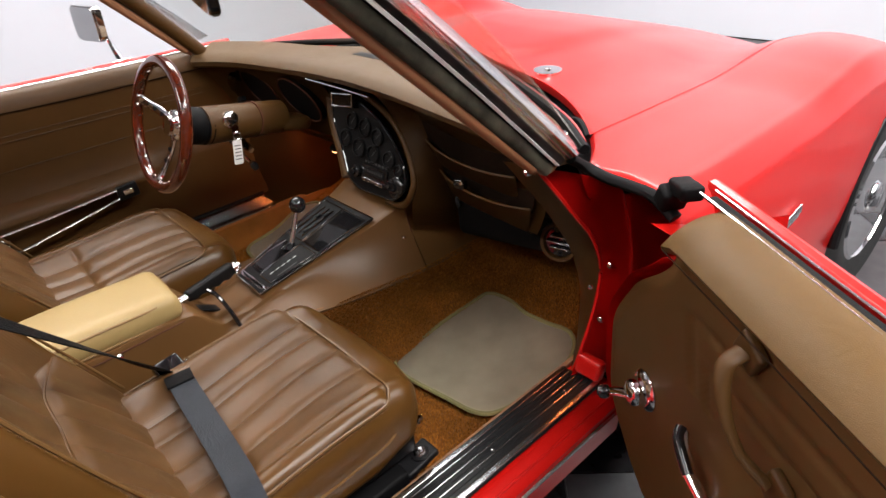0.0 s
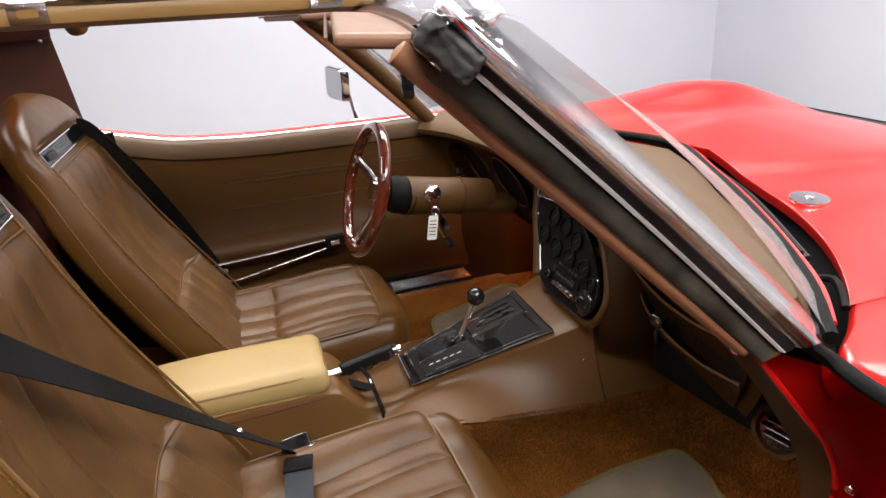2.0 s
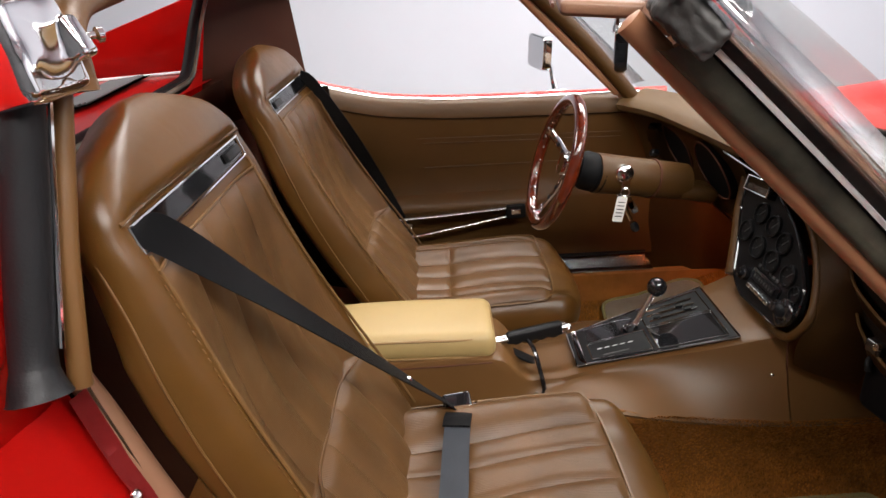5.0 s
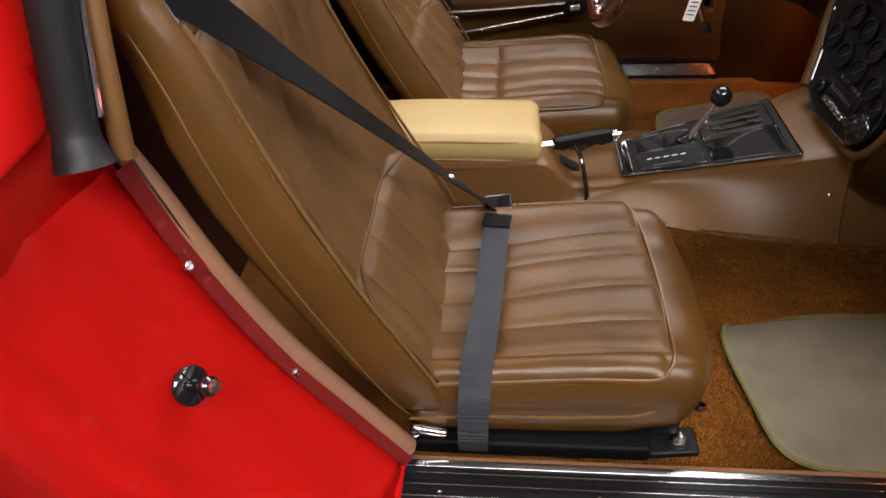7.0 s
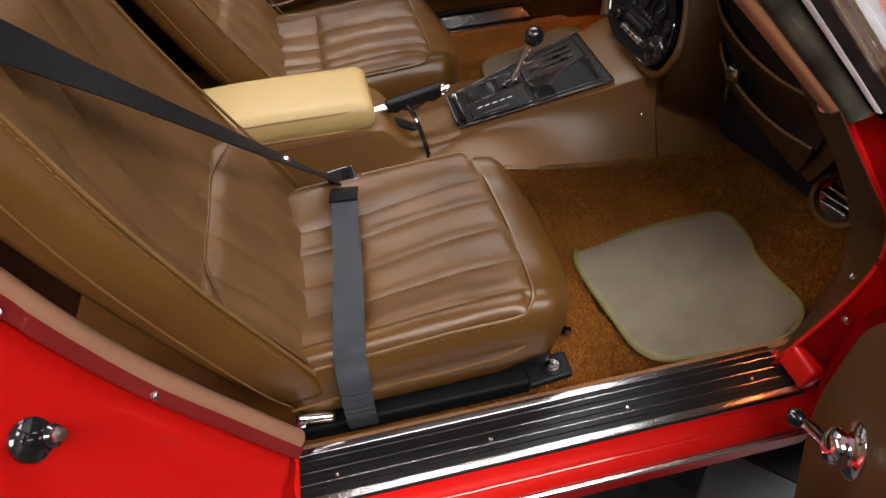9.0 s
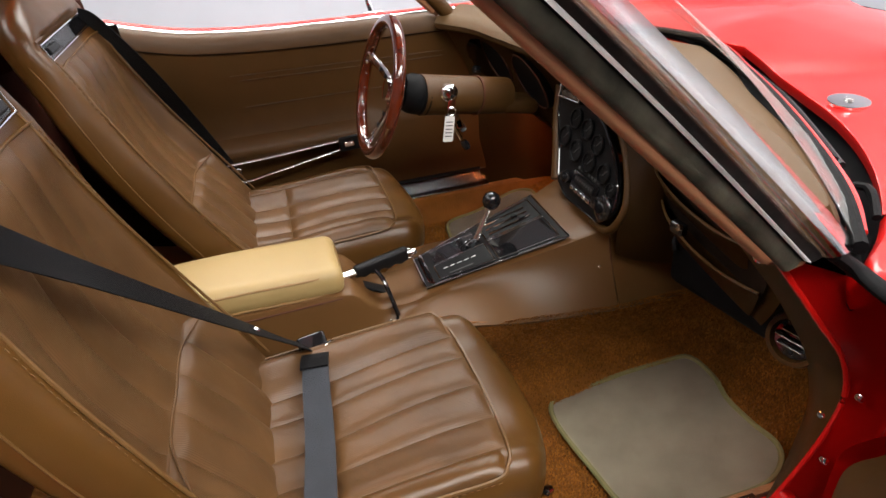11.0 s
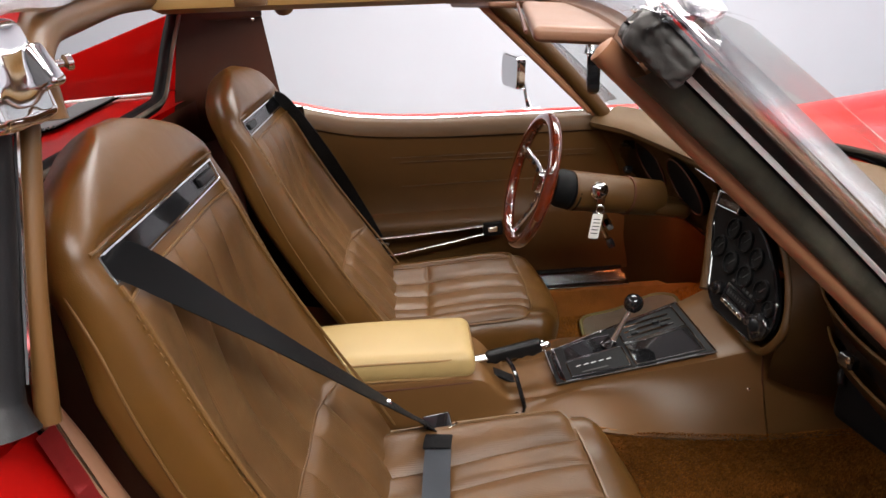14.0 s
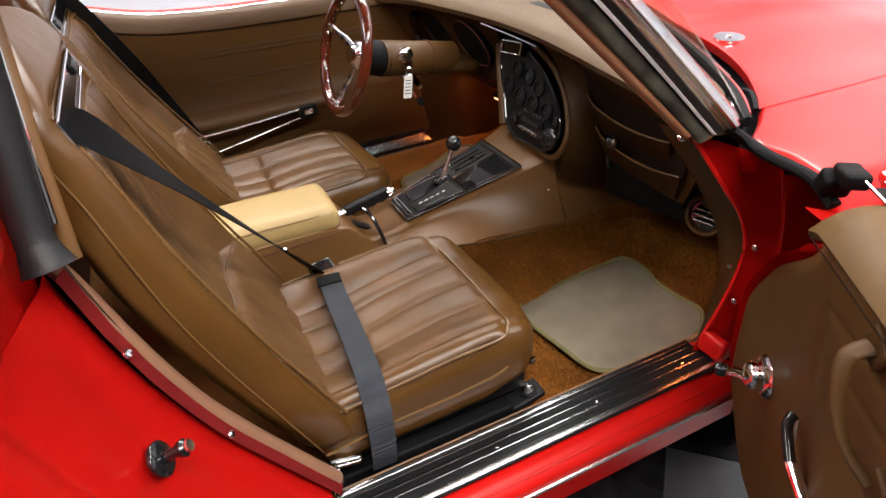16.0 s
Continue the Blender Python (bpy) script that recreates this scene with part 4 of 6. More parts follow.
MAT = [(-0.180, 0.275), (-0.05, 0.267), (0.097, 0.277), (0.138, 0.297), (0.143, 0.365), (0.130, 0.425), (0.130, 0.495), (0.132, 0.565), (0.078, 0.606), (-0.03, 0.592), (-0.148, 0.563), (-0.178, 0.463)]
floor_mat(-1, MAT, 1)
floor_mat(1, MAT, 1)


# ---- centre console ----
def console_top(x):
    return lerp_table([(-0.95, 0.520), (-0.60, 0.526), (-0.545, 0.520), (-0.475, 0.455), (-0.42, 0.456), (-0.37, 0.468), (-0.075, 0.548), (0.05, 0.590)], x)


def console_half(x):
    return lerp_table([(-0.95, 0.088), (-0.55, 0.088), (-0.45, 0.072), (-0.37, 0.072), (-0.075, 0.116), (0.05, 0.140)], x)


def console():
    t = thing("center_console", "tan plastic centre console with a black shift plate", "console")
    def section(x, z, h):
        wb, zb = (sum(console_foot(x + (k - 4) * 0.012)[i] for k in range(9)) / 9 for i in (0, 1))
        half = [(h * 0.55, z), (h - 0.010, z), (h - 0.003, z - 0.003), (h, z - 0.011)]
        half += [(h + (wb - h) * (k / 8) ** 1.35, z - 0.011 - (z - 0.011 - zb) * (k / 8)) for k in range(1, 9)] + [(wb - 0.004, zb - 0.012), (wb - 0.022, zb - 0.04), (wb - 0.050, zb - 0.12)]
        return [(x, -a, b) for a, b in half] + [(x, a, b) for a, b in reversed(half)]
    sec = [section(x, console_top(x), console_half(x)) for x in (-0.95 + i / 89 * 0.96 for i in range(90))]
    body = part("body", loft(sec), PLASTIC, t)
    for s in (-1, 1):
        part("seam", tube([(0.012, s * 0.201, 0.39), (0.012, s * 0.165, 0.45), (0.01, s * 0.137, 0.56)], 0.002, 12, sides=6), BROWN, body)
        screw((-0.02, s * 0.157, 0.50), (0, s, 0.2), 0.004, body)
    part("front_side", loft([section(x, console_top(0.012) - 0.003 + 0.10 * max(0, x - 0.02), console_half(0.012) - 0.002) for x in (0.0135 + i * 0.03 for i in range(12))]), PLASTIC, t)
    part("lid_seam", tube([(-0.56, -0.088, 0.515), (-0.70, -0.090, 0.512), (-0.9, -0.09, 0.508)], 0.0015, 12, sides=6), BROWN, body)
    # shift plate: local x forward along the slope, local y to the left
    o = V(-0.379, 0, 0.4705)
    d = V(-0.066, 0, 0.5530) - o
    m = basis(o, d, (0, 1, 0))
    L = d.length
    pl = part("shift_plate", slab(rounded([(0, -0.060), (L, -0.104), (L, 0.104), (0, 0.060)], 0.006), 0.005, m, 0.0015), SATIN, t, "black shift plate with chrome lines")
    half = lambda x: 0.060 + 0.044 * x / L
    edge = [(0.001, -half(0)), (L, -half(L)), (L, half(L)), (0.001, half(0))]
    for a, b in zip(edge, edge[1:] + edge[:1]):
        part("chrome_edge", tube([m @ V(*a, 0.005), m @ V(*b, 0.005)], 0.0022, 3, sides=6), CHROME, pl)
    def box(name, x0, x1, y0, y1, h, mat, r=0.004, label=""):
        return part(name, slab(rounded([(x0, y0), (x1, y0 - (0.016 if y0 < -0.02 else 0)), (x1, y1 + (0.016 if y1 > 0.02 else 0)), (x0, y1)], r), h, m @ pose(0, 0, 0.0045), 0.001), mat, pl, label)
    def line(pts, mat=CHROME, r=0.0012):
        return part("chrome_line", tube([m @ V(x, y, z) for x, y, z in pts], r, 2 * len(pts) + 2, sides=6), mat, pl)
    box("rear_slot", 0.010, 0.022, -0.050, 0.050, 0.0035, CHROME, 0.005, "chrome lever slot")
    box("rear_slot_dark", 0.013, 0.019, -0.040, 0.040, 0.0042, GLOSS, 0.003)
    box("shift_well", 0.040, 0.150, 0.004, 0.052, 0.0022, GLOSS, 0.012, "glossy black shifter well")
    line([(0.042, 0.003, 0.0075), (0.15, 0.001, 0.0075)])
    line([(0.040, 0.055, 0.0068), (0.10, 0.060, 0.0068), (0.15, 0.052, 0.0068)])
    box("gear_panel", 0.036, 0.160, -0.056, -0.004, 0.003, SATIN, 0.003)
    for a, b in (((0.036, -0.057), (0.160, -0.074)), ((0.036, -0.003), (0.160, -0.002)), ((0.036, -0.057), (0.036, -0.003)), ((0.160, -0.074), (0.160, -0.002))):
        line([(*a, 0.008), (*b, 0.008)])
    for i in range(5):
        part("gear_mark", rbox((0.010, 0.0028, 0.0008), 0.0003, m @ pose(0.058 + i * 0.0165, -0.026 - i * 0.0012, 0.0082), (1, 1, 1)), WHITE, pl)
    part("gear_pointer", rbox((0.055, 0.0035, 0.001), 0.0004, m @ pose(0.088, -0.052, 0.0082, 0, 0, -4), (1, 1, 1)), GREY_PRINT, pl)
    box("ashtray_lid", 0.172, 0.304, -0.072, -0.002, 0.0025, GLOSS, 0.004, "black ashtray lid")
    for a, b in (((0.170, -0.076), (0.308, -0.091)), ((0.170, 0.0), (0.308, 0.0)), ((0.170, -0.076), (0.170, 0.0)), ((0.308, -0.091), (0.308, 0.0)), ((0.170, 0.006), (0.308, 0.006)), ((0.170, 0.076), (0.308, 0.091)), ((0.308, 0.006), (0.308, 0.091)), ((0.170, 0.006), (0.170, 0.076))):
        line([(*a, 0.0075), (*b, 0.0075)])
    box("slider_panel", 0.172, 0.304, 0.008, 0.072, 0.002, SATIN, 0.003)
    for y in (0.022, 0.042, 0.062):
        line([(0.182, y, 0.0078), (0.288, y + 0.003, 0.0078)], CHROME, 0.0022)
    for x, y in ((0.20, 0.028), (0.268, 0.028), (0.255, 0.047)):
        part("slider_tab", rbox((0.016, 0.010, 0.008), 0.002, m @ pose(x, y, 0.010), (1, 1, 1)), SATIN, pl)
    # shifter
    sh = thing("gear_shifter", "chrome gear shifter with a round black knob", "gear lever")
    foot, knob = V(-0.245, 0.018, 0.505), V(-0.192, 0.034, 0.604)
    part("boot", turned([(0.022, 0.0), (0.018, 0.006), (0.010, 0.014), (0.009, 0.018)], axis(foot, knob - foot), 18), GLOSS, sh)
    part("shaft", tube([foot, foot.lerp(knob, 0.5), knob], lambda u: 0.0085 - 0.003 * u, 8, sides=12, flat=0.7), CHROME, sh)
    part("knob", turned([(0.008, -0.020), (0.012, -0.019), (0.019, -0.010), (0.021, 0.0), (0.0185, 0.011), (0.011, 0.018), (0.0, 0.021)], axis(knob, knob - foot), 24), GLOSS, sh, "glossy black ball knob")
    # armrest pad
    ar = thing("armrest_pad", "cream vinyl armrest pad with piped edges", "armrest")
    def bow(p):
        return p + V(0, 0, 0.006 * math.cos(p.y * 14) + 0.012 * math.cos((p.x + 0.14) * 7) - 0.006)
    at = pose(-0.735, 0.003, 0.547, 0, -3.2, 0)
    part("pad", rbox((0.37, 0.172, 0.062), 0.024, at, (14, 8, 3), bow), CREAM, ar)
    for zz in (0.019, -0.022):
        ring = []
        for i in range(40):
            q = 2 * math.pi * i / 40
            e = 0.35
            cx, cy = math.copysign(abs(math.cos(q)) ** e, math.cos(q)), math.copysign(abs(math.sin(q)) ** e, math.sin(q))
            ring.append(at @ bow(V(0.181 * cx, 0.083 * cy, zz)))
        part("piping", tube(ring, 0.0028, 120, True, 6), GOLD, ar)
    # parking brake
    hb = thing("parking_brake", "parking brake lever with black ribbed grip", "hand brake")
    a, b = V(-0.575, -0.012, 0.514), V(-0.390, 0.006, 0.532)
    dirn = (b - a).normalized()
    part("lever", tube([a, a.lerp(b, 0.3)], lambda u: 0.011 - 0.001 * u, 4, sides=10, flat=0.8), ALU, hb, "bare metal lever")
    part("grip", rbox((0.126, 0.022, 0.032), 0.009, basis(a.lerp(b, 0.61), dirn, (0, 1, 0)), (24, 2, 3), lambda p: p + V(0, 0, 0.0022 * math.cos(p.x * 230) if p.z < -0.005 else 0.003 * p.x / 0.06)), SATIN, hb, "black ribbed grip")
    part("collar", tube([a.lerp(b, 0.93), a.lerp(b, 0.98)], 0.014, 3, sides=12), CHROME, hb)
    part("button", turned([(0.007, 0), (0.007, 0.010), (0.005, 0.013), (0, 0.0135)], axis(a.lerp(b, 0.98), dirn), 14), CHROME, hb)
    part("slot_cover", rbox((0.10, 0.03, 0.006), 0.002, pose(-0.50, 0.0, 0.474, 0, 30, 0), (1, 1, 1)), SATIN, hb)
    ho = thing("belt_hook", "thin black belt hook on the console side", "hook")
    part("rod", tube([(-0.478, -0.02, 0.520), (-0.468, -0.050, 0.510), (-0.458, -0.078, 0.470), (-0.452, -0.086, 0.440)], 0.005, 20, sides=8), GLOSS, ho)
    part("bolt", turned([(0.006, 0), (0.006, 0.005), (0, 0.007)], axis((-0.470, -0.088, 0.430), (0, -1, 0)), 10), ALU, ho)
    part("rod_end", tube([(-0.454, -0.088, 0.438), (-0.460, -0.09, 0.395)], 0.0035, 4, sides=6), GLOSS, ho)


console()


# ---- seats ----
def back_front(z):
    """The plane of the backrest's front."""
    return lerp_table([(0.38, -0.700), (0.48, -0.735), (0.65, -0.817), (0.84, -0.900), (1.01, -0.955), (1.08, -0.980), (1.14, -1.015)], z)


def back_half(z):
    """Half the backrest's width, with a broad arched head."""
    return lerp_table([(0.38, 0.205), (0.44, 0.226), (0.55, 0.238), (0.80, 0.240), (0.98, 0.236), (1.03, 0.234), (1.06, 0.226), (1.08, 0.211), (1.097, 0.185), (1.112, 0.148), (1.125, 0.104), (1.136, 0.062), (1.15, 0.025)], z)


def insert_half(z):
    """Half the width of the pleated insert."""
    return lerp_table([(0.46, 0.205), (0.60, 0.205), (0.68, 0.200), (0.76, 0.192), (0.85, 0.185), (0.92, 0.181), (0.99, 0.186)], z)


def back_face(y, z):
    """The backrest's front: hollow in the middle, proud side bolsters, a padded head over the belt slot."""
    a = abs(y)
    e = insert_half(z)
    k = min(1, max(0, (e + 0.014 - a) / 0.056))
    k = k * k * (3 - 2 * k)
    hollow = lerp_table([(0.46, 0.004), (0.53, 0.012), (0.58, 0.020), (0.612, 0.026), (0.628, 0.040), (0.70, 0.041), (0.75, 0.036), (0.81, 0.026), (0.88, 0.011), (0.95, 0.0)], z)
    c = lerp_table([(0.45, 0.222), (0.60, 0.220), (0.70, 0.214), (0.85, 0.204), (0.96, 0.204), (1.02, 0.212)], z)
    x = back_front(z) - hollow * k
    x += 0.013 * math.exp(-((a - c) / 0.030) ** 2) * min(1, max(0, (1.10 - z) / 0.05))
    x -= 0.020 * max(0, (a - 0.220) / 0.020) ** 2
    if z > 1.0:
        x -= 0.018 * min(1, (z - 1.0) / 0.06) * max(0, (a / back_half(z) - 0.70) / 0.30) ** 2
    if z > 1.040:
        k = min(1, (z - 1.040) / 0.030)
        x += 0.022 * math.sin(k * math.pi / 2) * (1 - 0.8 * min(1, a / 0.23) ** 3)
    return x


def seat_top(x, y):
    """Height of the cushion's face."""
    z = 0.464 + 0.02 * min(1, max(0, (x + 0.76) / 0.3)) - 0.10 * max(0, (x + 0.42) / 0.12) ** 2.4 * 0.25
    z += 0.018 * math.exp(-((abs(y) - 0.178) / 0.045) ** 2)
    z -= 0.012 * math.exp(-((x + 0.655) / 0.10) ** 2 - (y / 0.13) ** 2)
    return z


def seat(cy, recline=0.0):
    t = thing("bucket_seat", "tan leather high-back bucket seat with pleated inserts", "car seat", "front seats")
    m = 1 if cy < 0 else -1
    # cushion
    def cush(p):
        y = p.y * (1 - 0.05 * max(0, (p.x + 0.1)))
        xx = p.x - 0.535
        front = max(0, (xx + 0.45) / 0.17)
        xx -= 0.055 * front ** 1.2 * (abs(y) / 0.21) ** 2.6
        z = p.z
        if z > 0:
            z = (seat_top(xx, y) - 0.415) * (z / 0.075)
        else:
            z = z * (1.03 - 0.58 * front)
            xx -= 0.02 * front * (-z / 0.075)
        return V(xx, y, 0.415 + z + 0.0025 * noise.noise(V(xx * 14, y * 14, cy * 3)))
    cu = part("cushion", rbox((0.49, 0.43, 0.15), 0.042, Matrix(), (36, 30, 5), cush), LEATHER, t, "tan leather seat cushion")
    rows = [(0.194, 0.196), (0.094, 0.130), (0.040, 0.074), (-0.036, -0.001), (-0.102, -0.082), (-0.171, -0.160), (-0.206, -0.203)]
    def pleat(name, x0, x1, a, b, puff, mat, nx=26):
        """A padded strip of the cushion between two seams, which fan out towards the front."""
        def fn(u, v):
            x = x0 + (x1 - x0) * u
            k = (x + 0.75) / 0.378
            ya, yb = a[0] + (a[1] - a[0]) * k, b[0] + (b[1] - b[0]) * k
            y = m * (ya + (yb - ya) * v)
            h = (1 - abs(2 * v - 1) ** 3.2) * (1 - u ** 30) * (1 - (1 - u) ** 30)
            x -= 0.020 * max(0, (x + 0.46) / 0.09) * (abs(y) / 0.2) ** 3
            wr = 0.0020 * noise.noise(V(x * 14, y * 24, cy * 7)) + 0.0004 * noise.noise(V(x * 60, y * 40, cy * 9))
            return (x, y, seat_top(x, y) + 0.0003 + puff * h + wr * h)
        return part(name, sheet(fn, nx, 16), mat, cu)
    for i, (a, b) in enumerate(zip(rows, rows[1:])):
        if i == 0:
            pleat("bolster", -0.755, -0.380, a, b, 0.0135, INSERT, 44)
        elif i == 5:
            pleat("bolster", -0.755, -0.380, a, b, 0.0075, LEATHER, 44)
        else:
            pleat("pleat", -0.636, -0.372, a, b, 0.0090, INSERT, 34)
            pleat("pleat", -0.780, -0.639, a, b, 0.0065, INSERT, 20)
    ring = [(-0.76, 0.198), (-0.58, 0.202), (-0.43, 0.202), (-0.396, 0.186), (-0.376, 0.13), (-0.368, 0.0), (-0.370, -0.10), (-0.380, -0.168), (-0.392, -0.194), (-0.416, -0.209), (-0.513, -0.209), (-0.62, -0.211), (-0.76, -0.214)]
    part("piping", tube([(x, m * y, seat_top(x, y) + 0.0010) for x, y in ring], 0.0030, 120, sides=6), PIPING, cu)
    low = [(-0.77, -0.2205, 0.398), (-0.64, -0.2215, 0.412), (-0.5, -0.2205, 0.416), (-0.40, -0.210, 0.425), (-0.330, -0.13, 0.428), (-0.305, 0, 0.428), (-0.330, 0.13, 0.428), (-0.40, 0.210, 0.425), (-0.5, 0.2205, 0.416), (-0.64, 0.2215, 0.412), (-0.77, 0.2205, 0.398)]
    part("welt", tube(low, 0.0026, 90, sides=6), PIPING, cu)
    for k in range(30):
        x = -0.73 + k * 0.011
        part("stitch", rbox((0.0060, 0.0014, 0.0014), 0.0006, pose(x, -m * 0.2125, seat_top(x, 0.2125) - 0.0035), (1, 1, 1)), STITCH, cu)
    # backrest
    H = 0.80
    def shell_depth(z):
        return lerp_table([(0.38, 0.088), (0.53, 0.096), (0.65, 0.094), (0.8, 0.084), (0.95, 0.068), (1.08, 0.064), (1.15, 0.052)], z)
    def taper(z, k):
        """How the shell behind the head narrows and falls away, k from front (0) to rear (1)."""
        head = min(1, max(0, (z - 0.90) / 0.15))
        return 1 - 0.24 * k * head, 0.040 * k * head
    def bend(p):
        zz = 0.38 + (0.4 + p.z) / H * 0.770
        y = p.y / 0.23 * back_half(zz)
        th = shell_depth(zz)
        k = (0.06 - p.x) / 0.12
        x = back_face(y, zz) * (1 - k) + back_front(zz) * k - th * k
        slim, drop = taper(zz, k)
        return V(x + 0.0018 * noise.noise(V(cy * 4, y * 9, zz * 6)), y * slim, zz - drop)
    ba = part("backrest", rbox((0.12, 0.46, H), 0.045, Matrix(), (5, 48, 80), bend), LEATHER, t, "tan leather high backrest")
    def strip(name, z0, z1, k0, k1, puff, mat, wide=1.0):
        """A padded strip of the insert between two seams, as shares of its half width."""
        def fn(u, v):
            z = z0 + (z1 - z0) * u
            y = (k0 + (k1 - k0) * v) * insert_half(z) * wide
            h = (1 - abs(2 * v - 1) ** 3.2) * (1 - abs(2 * u - 1) ** 30)
            wr = 0.0016 * noise.noise(V(cy * 5, y * 14, z * 9)) + 0.0004 * noise.noise(V(cy * 8, y * 45, z * 30))
            return (back_face(y, z) + 0.0004 + (puff + wr) * h, y, z)
        return part(name, sheet(fn, 40, 14), mat, ba)
    ks = [-1, -0.6, -0.2, 0.2, 0.6, 1]
    for a, b in zip(ks, ks[1:]):
        strip("lumbar_pleat", 0.436, 0.619, a, b, 0.0080, INSERT)
        strip("back_pleat", 0.621, 0.986, a, b, 0.0060, INSERT)
    def seam(y, z, off=0.0):
        return (back_face(y, z) + off, y, z)
    part("insert_seam", tube([seam(y, 0.989, 0.001) for y in (-0.19, -0.12, -0.06, 0, 0.06, 0.12, 0.19)], 0.0022, 50, sides=6), PIPING, ba)
    part("insert_seam", tube([seam(y, 0.6200, 0.001) for y in (-0.20, -0.1, 0, 0.1, 0.20)], 0.0020, 50, sides=6), INSERT, ba)
    for s in (-1, 1):
        st = lambda z: s * lerp_table([(0.48, 0.231), (0.60, 0.228), (0.68, 0.222), (0.76, 0.214), (0.85, 0.205), (0.92, 0.198), (0.99, 0.194)], z)
        part("insert_piping", tube([seam(st(z) - s * 0.010, z, 0.0012) for z in (0.48, 0.56, 0.65, 0.74, 0.82, 0.90, 0.96, 1.005)], 0.0028, 70, sides=6), PIPING, ba)
        for i in range(44):
            z = 0.50 + i * 0.011
            part("stitch", rbox((0.0016, 0.0015, 0.0062), 0.0006, pose(back_face(st(z), z) - (0.0002 if s * m < 0 else 0.0012), st(z), z, 0, -22, 0), (1, 1, 1)), STITCH, ba)
        back = lambda z: lerp_table([(0.40, 0.066), (0.52, 0.062), (0.60, 0.052), (0.67, 0.049), (0.75, 0.042), (0.85, 0.029), (0.96, 0.022), (1.05, 0.024), (1.12, 0.036)], z)
        edge = []
        for z in (0.40, 0.46, 0.55, 0.67, 0.78, 0.88, 0.96, 1.02, 1.05, 1.07):
            slim, drop = taper(z, back(z) / shell_depth(z))
            edge.append((back_front(z) - back(z), s * (back_half(z) * slim + 0.0004), z - drop))
        part("side_welt", tube(edge, 0.0016, 70, sides=6), PIPING, ba)
    # belt slot across the head of the backrest
    def fx(y, z, off):
        return (back_front(z) + off, y, z)
    gu = part("belt_guide", sheet(lambda u, v: fx((v - 0.5) * 0.372, 1.010 + 0.026 * u, 0.004), 4, 20, 0.012), GLOSS, ba, "black belt slot with chrome rim")
    for a, b in (((-0.186, 1.008), (-0.186, 1.038)), ((0.186, 1.008), (0.186, 1.038)), ((-0.186, 1.038), (0.186, 1.038)), ((-0.186, 1.008), (0.186, 1.008))):
        part("guide_rim", tube([fx(*a, 0.006), fx((a[0] + b[0]) / 2, (a[1] + b[1]) / 2, 0.006), fx(*b, 0.006)], 0.0022 if a[1] == b[1] and a[1] > 1.02 else 0.0016, 12, sides=6), CHROME, gu)
    part("guide_block", rbox((0.008, 0.062, 0.015), 0.003, pose(back_front(1.02) + 0.005, m * 0.140, 1.023, 0, -18, 0), (1, 1, 1)), SATIN, gu)
    part("head_seam", tube([seam(y, 1.046, -0.003) for y in (-0.20, -0.12, -0.06, 0, 0.06, 0.12, 0.20)], 0.003, 40, sides=6), LEATHER, ba)
    ba.matrix_basis = pose(-0.72, 0, 0.45) @ pose(0, 0, 0, 0, -math.degrees(recline), 0) @ pose(0.72, 0, -0.45)
    # frame, track and lever
    for s in (-1, 1):
        part("track", rbox((0.40, 0.040, 0.036), 0.008, pose(-0.580, s * 0.180, 0.278), (2, 1, 1)), RUBBER, t)
        part("track_foot", rbox((0.080, 0.050, 0.016), 0.006, pose(-0.345, s * 0.178, 0.287, 0, -10, 0), (1, 1, 1)), BLACK, t)
        bo = part("track_bolt", turned([(0.019, 0), (0.019, 0.004), (0.015, 0.006)], pose(-0.337, s * 0.180, 0.296, 0, -10, 0), 20), BLACK, t)
        part("bolt_head", turned([(0.014, 0.004), (0.014, 0.007), (0.010, 0.0085), (0.010, 0.012), (0.008, 0.013), (0, 0.013)], pose(-0.337, s * 0.180, 0.296, 0, -10, 0), 6), SILL_METAL, bo)
        ar = part("hinge_arm", rbox((0.062, 0.010, 0.020), 0.008, pose(-0.742, s * 0.224, 0.366, 0, 14, 0), (4, 1, 2)), CHROME, t, "chrome backrest hinge cover")
        part("hinge_pin", turned([(0.009, 0), (0.008, 0.006), (0, 0.008)], axis((-0.764, s * 0.229, 0.374), (0, s, 0.2)), 14), CHROME, ar)
    part("seat_base", rbox((0.40, 0.36, 0.05), 0.01, pose(-0.54, 0, 0.335), (1, 1, 1)), BLACK, t)
    part("slide_lever", tube([(-0.36, -m * 0.13, 0.30), (-0.32, -m * 0.13, 0.312), (-0.300, -m * 0.13, 0.320)], 0.004, 8), CHROME, t)
    part("lever_ball", turned([(0.005, -0.009), (0.010, -0.004), (0.011, 0.002), (0.006, 0.010), (0, 0.011)], axis((-0.296, -m * 0.13, 0.322), (1, 0, 0.3)), 14), CHROME, t)
    t.location = (0, cy, 0)
    return t


seat(-0.380)
seat(0.384, 0.082)


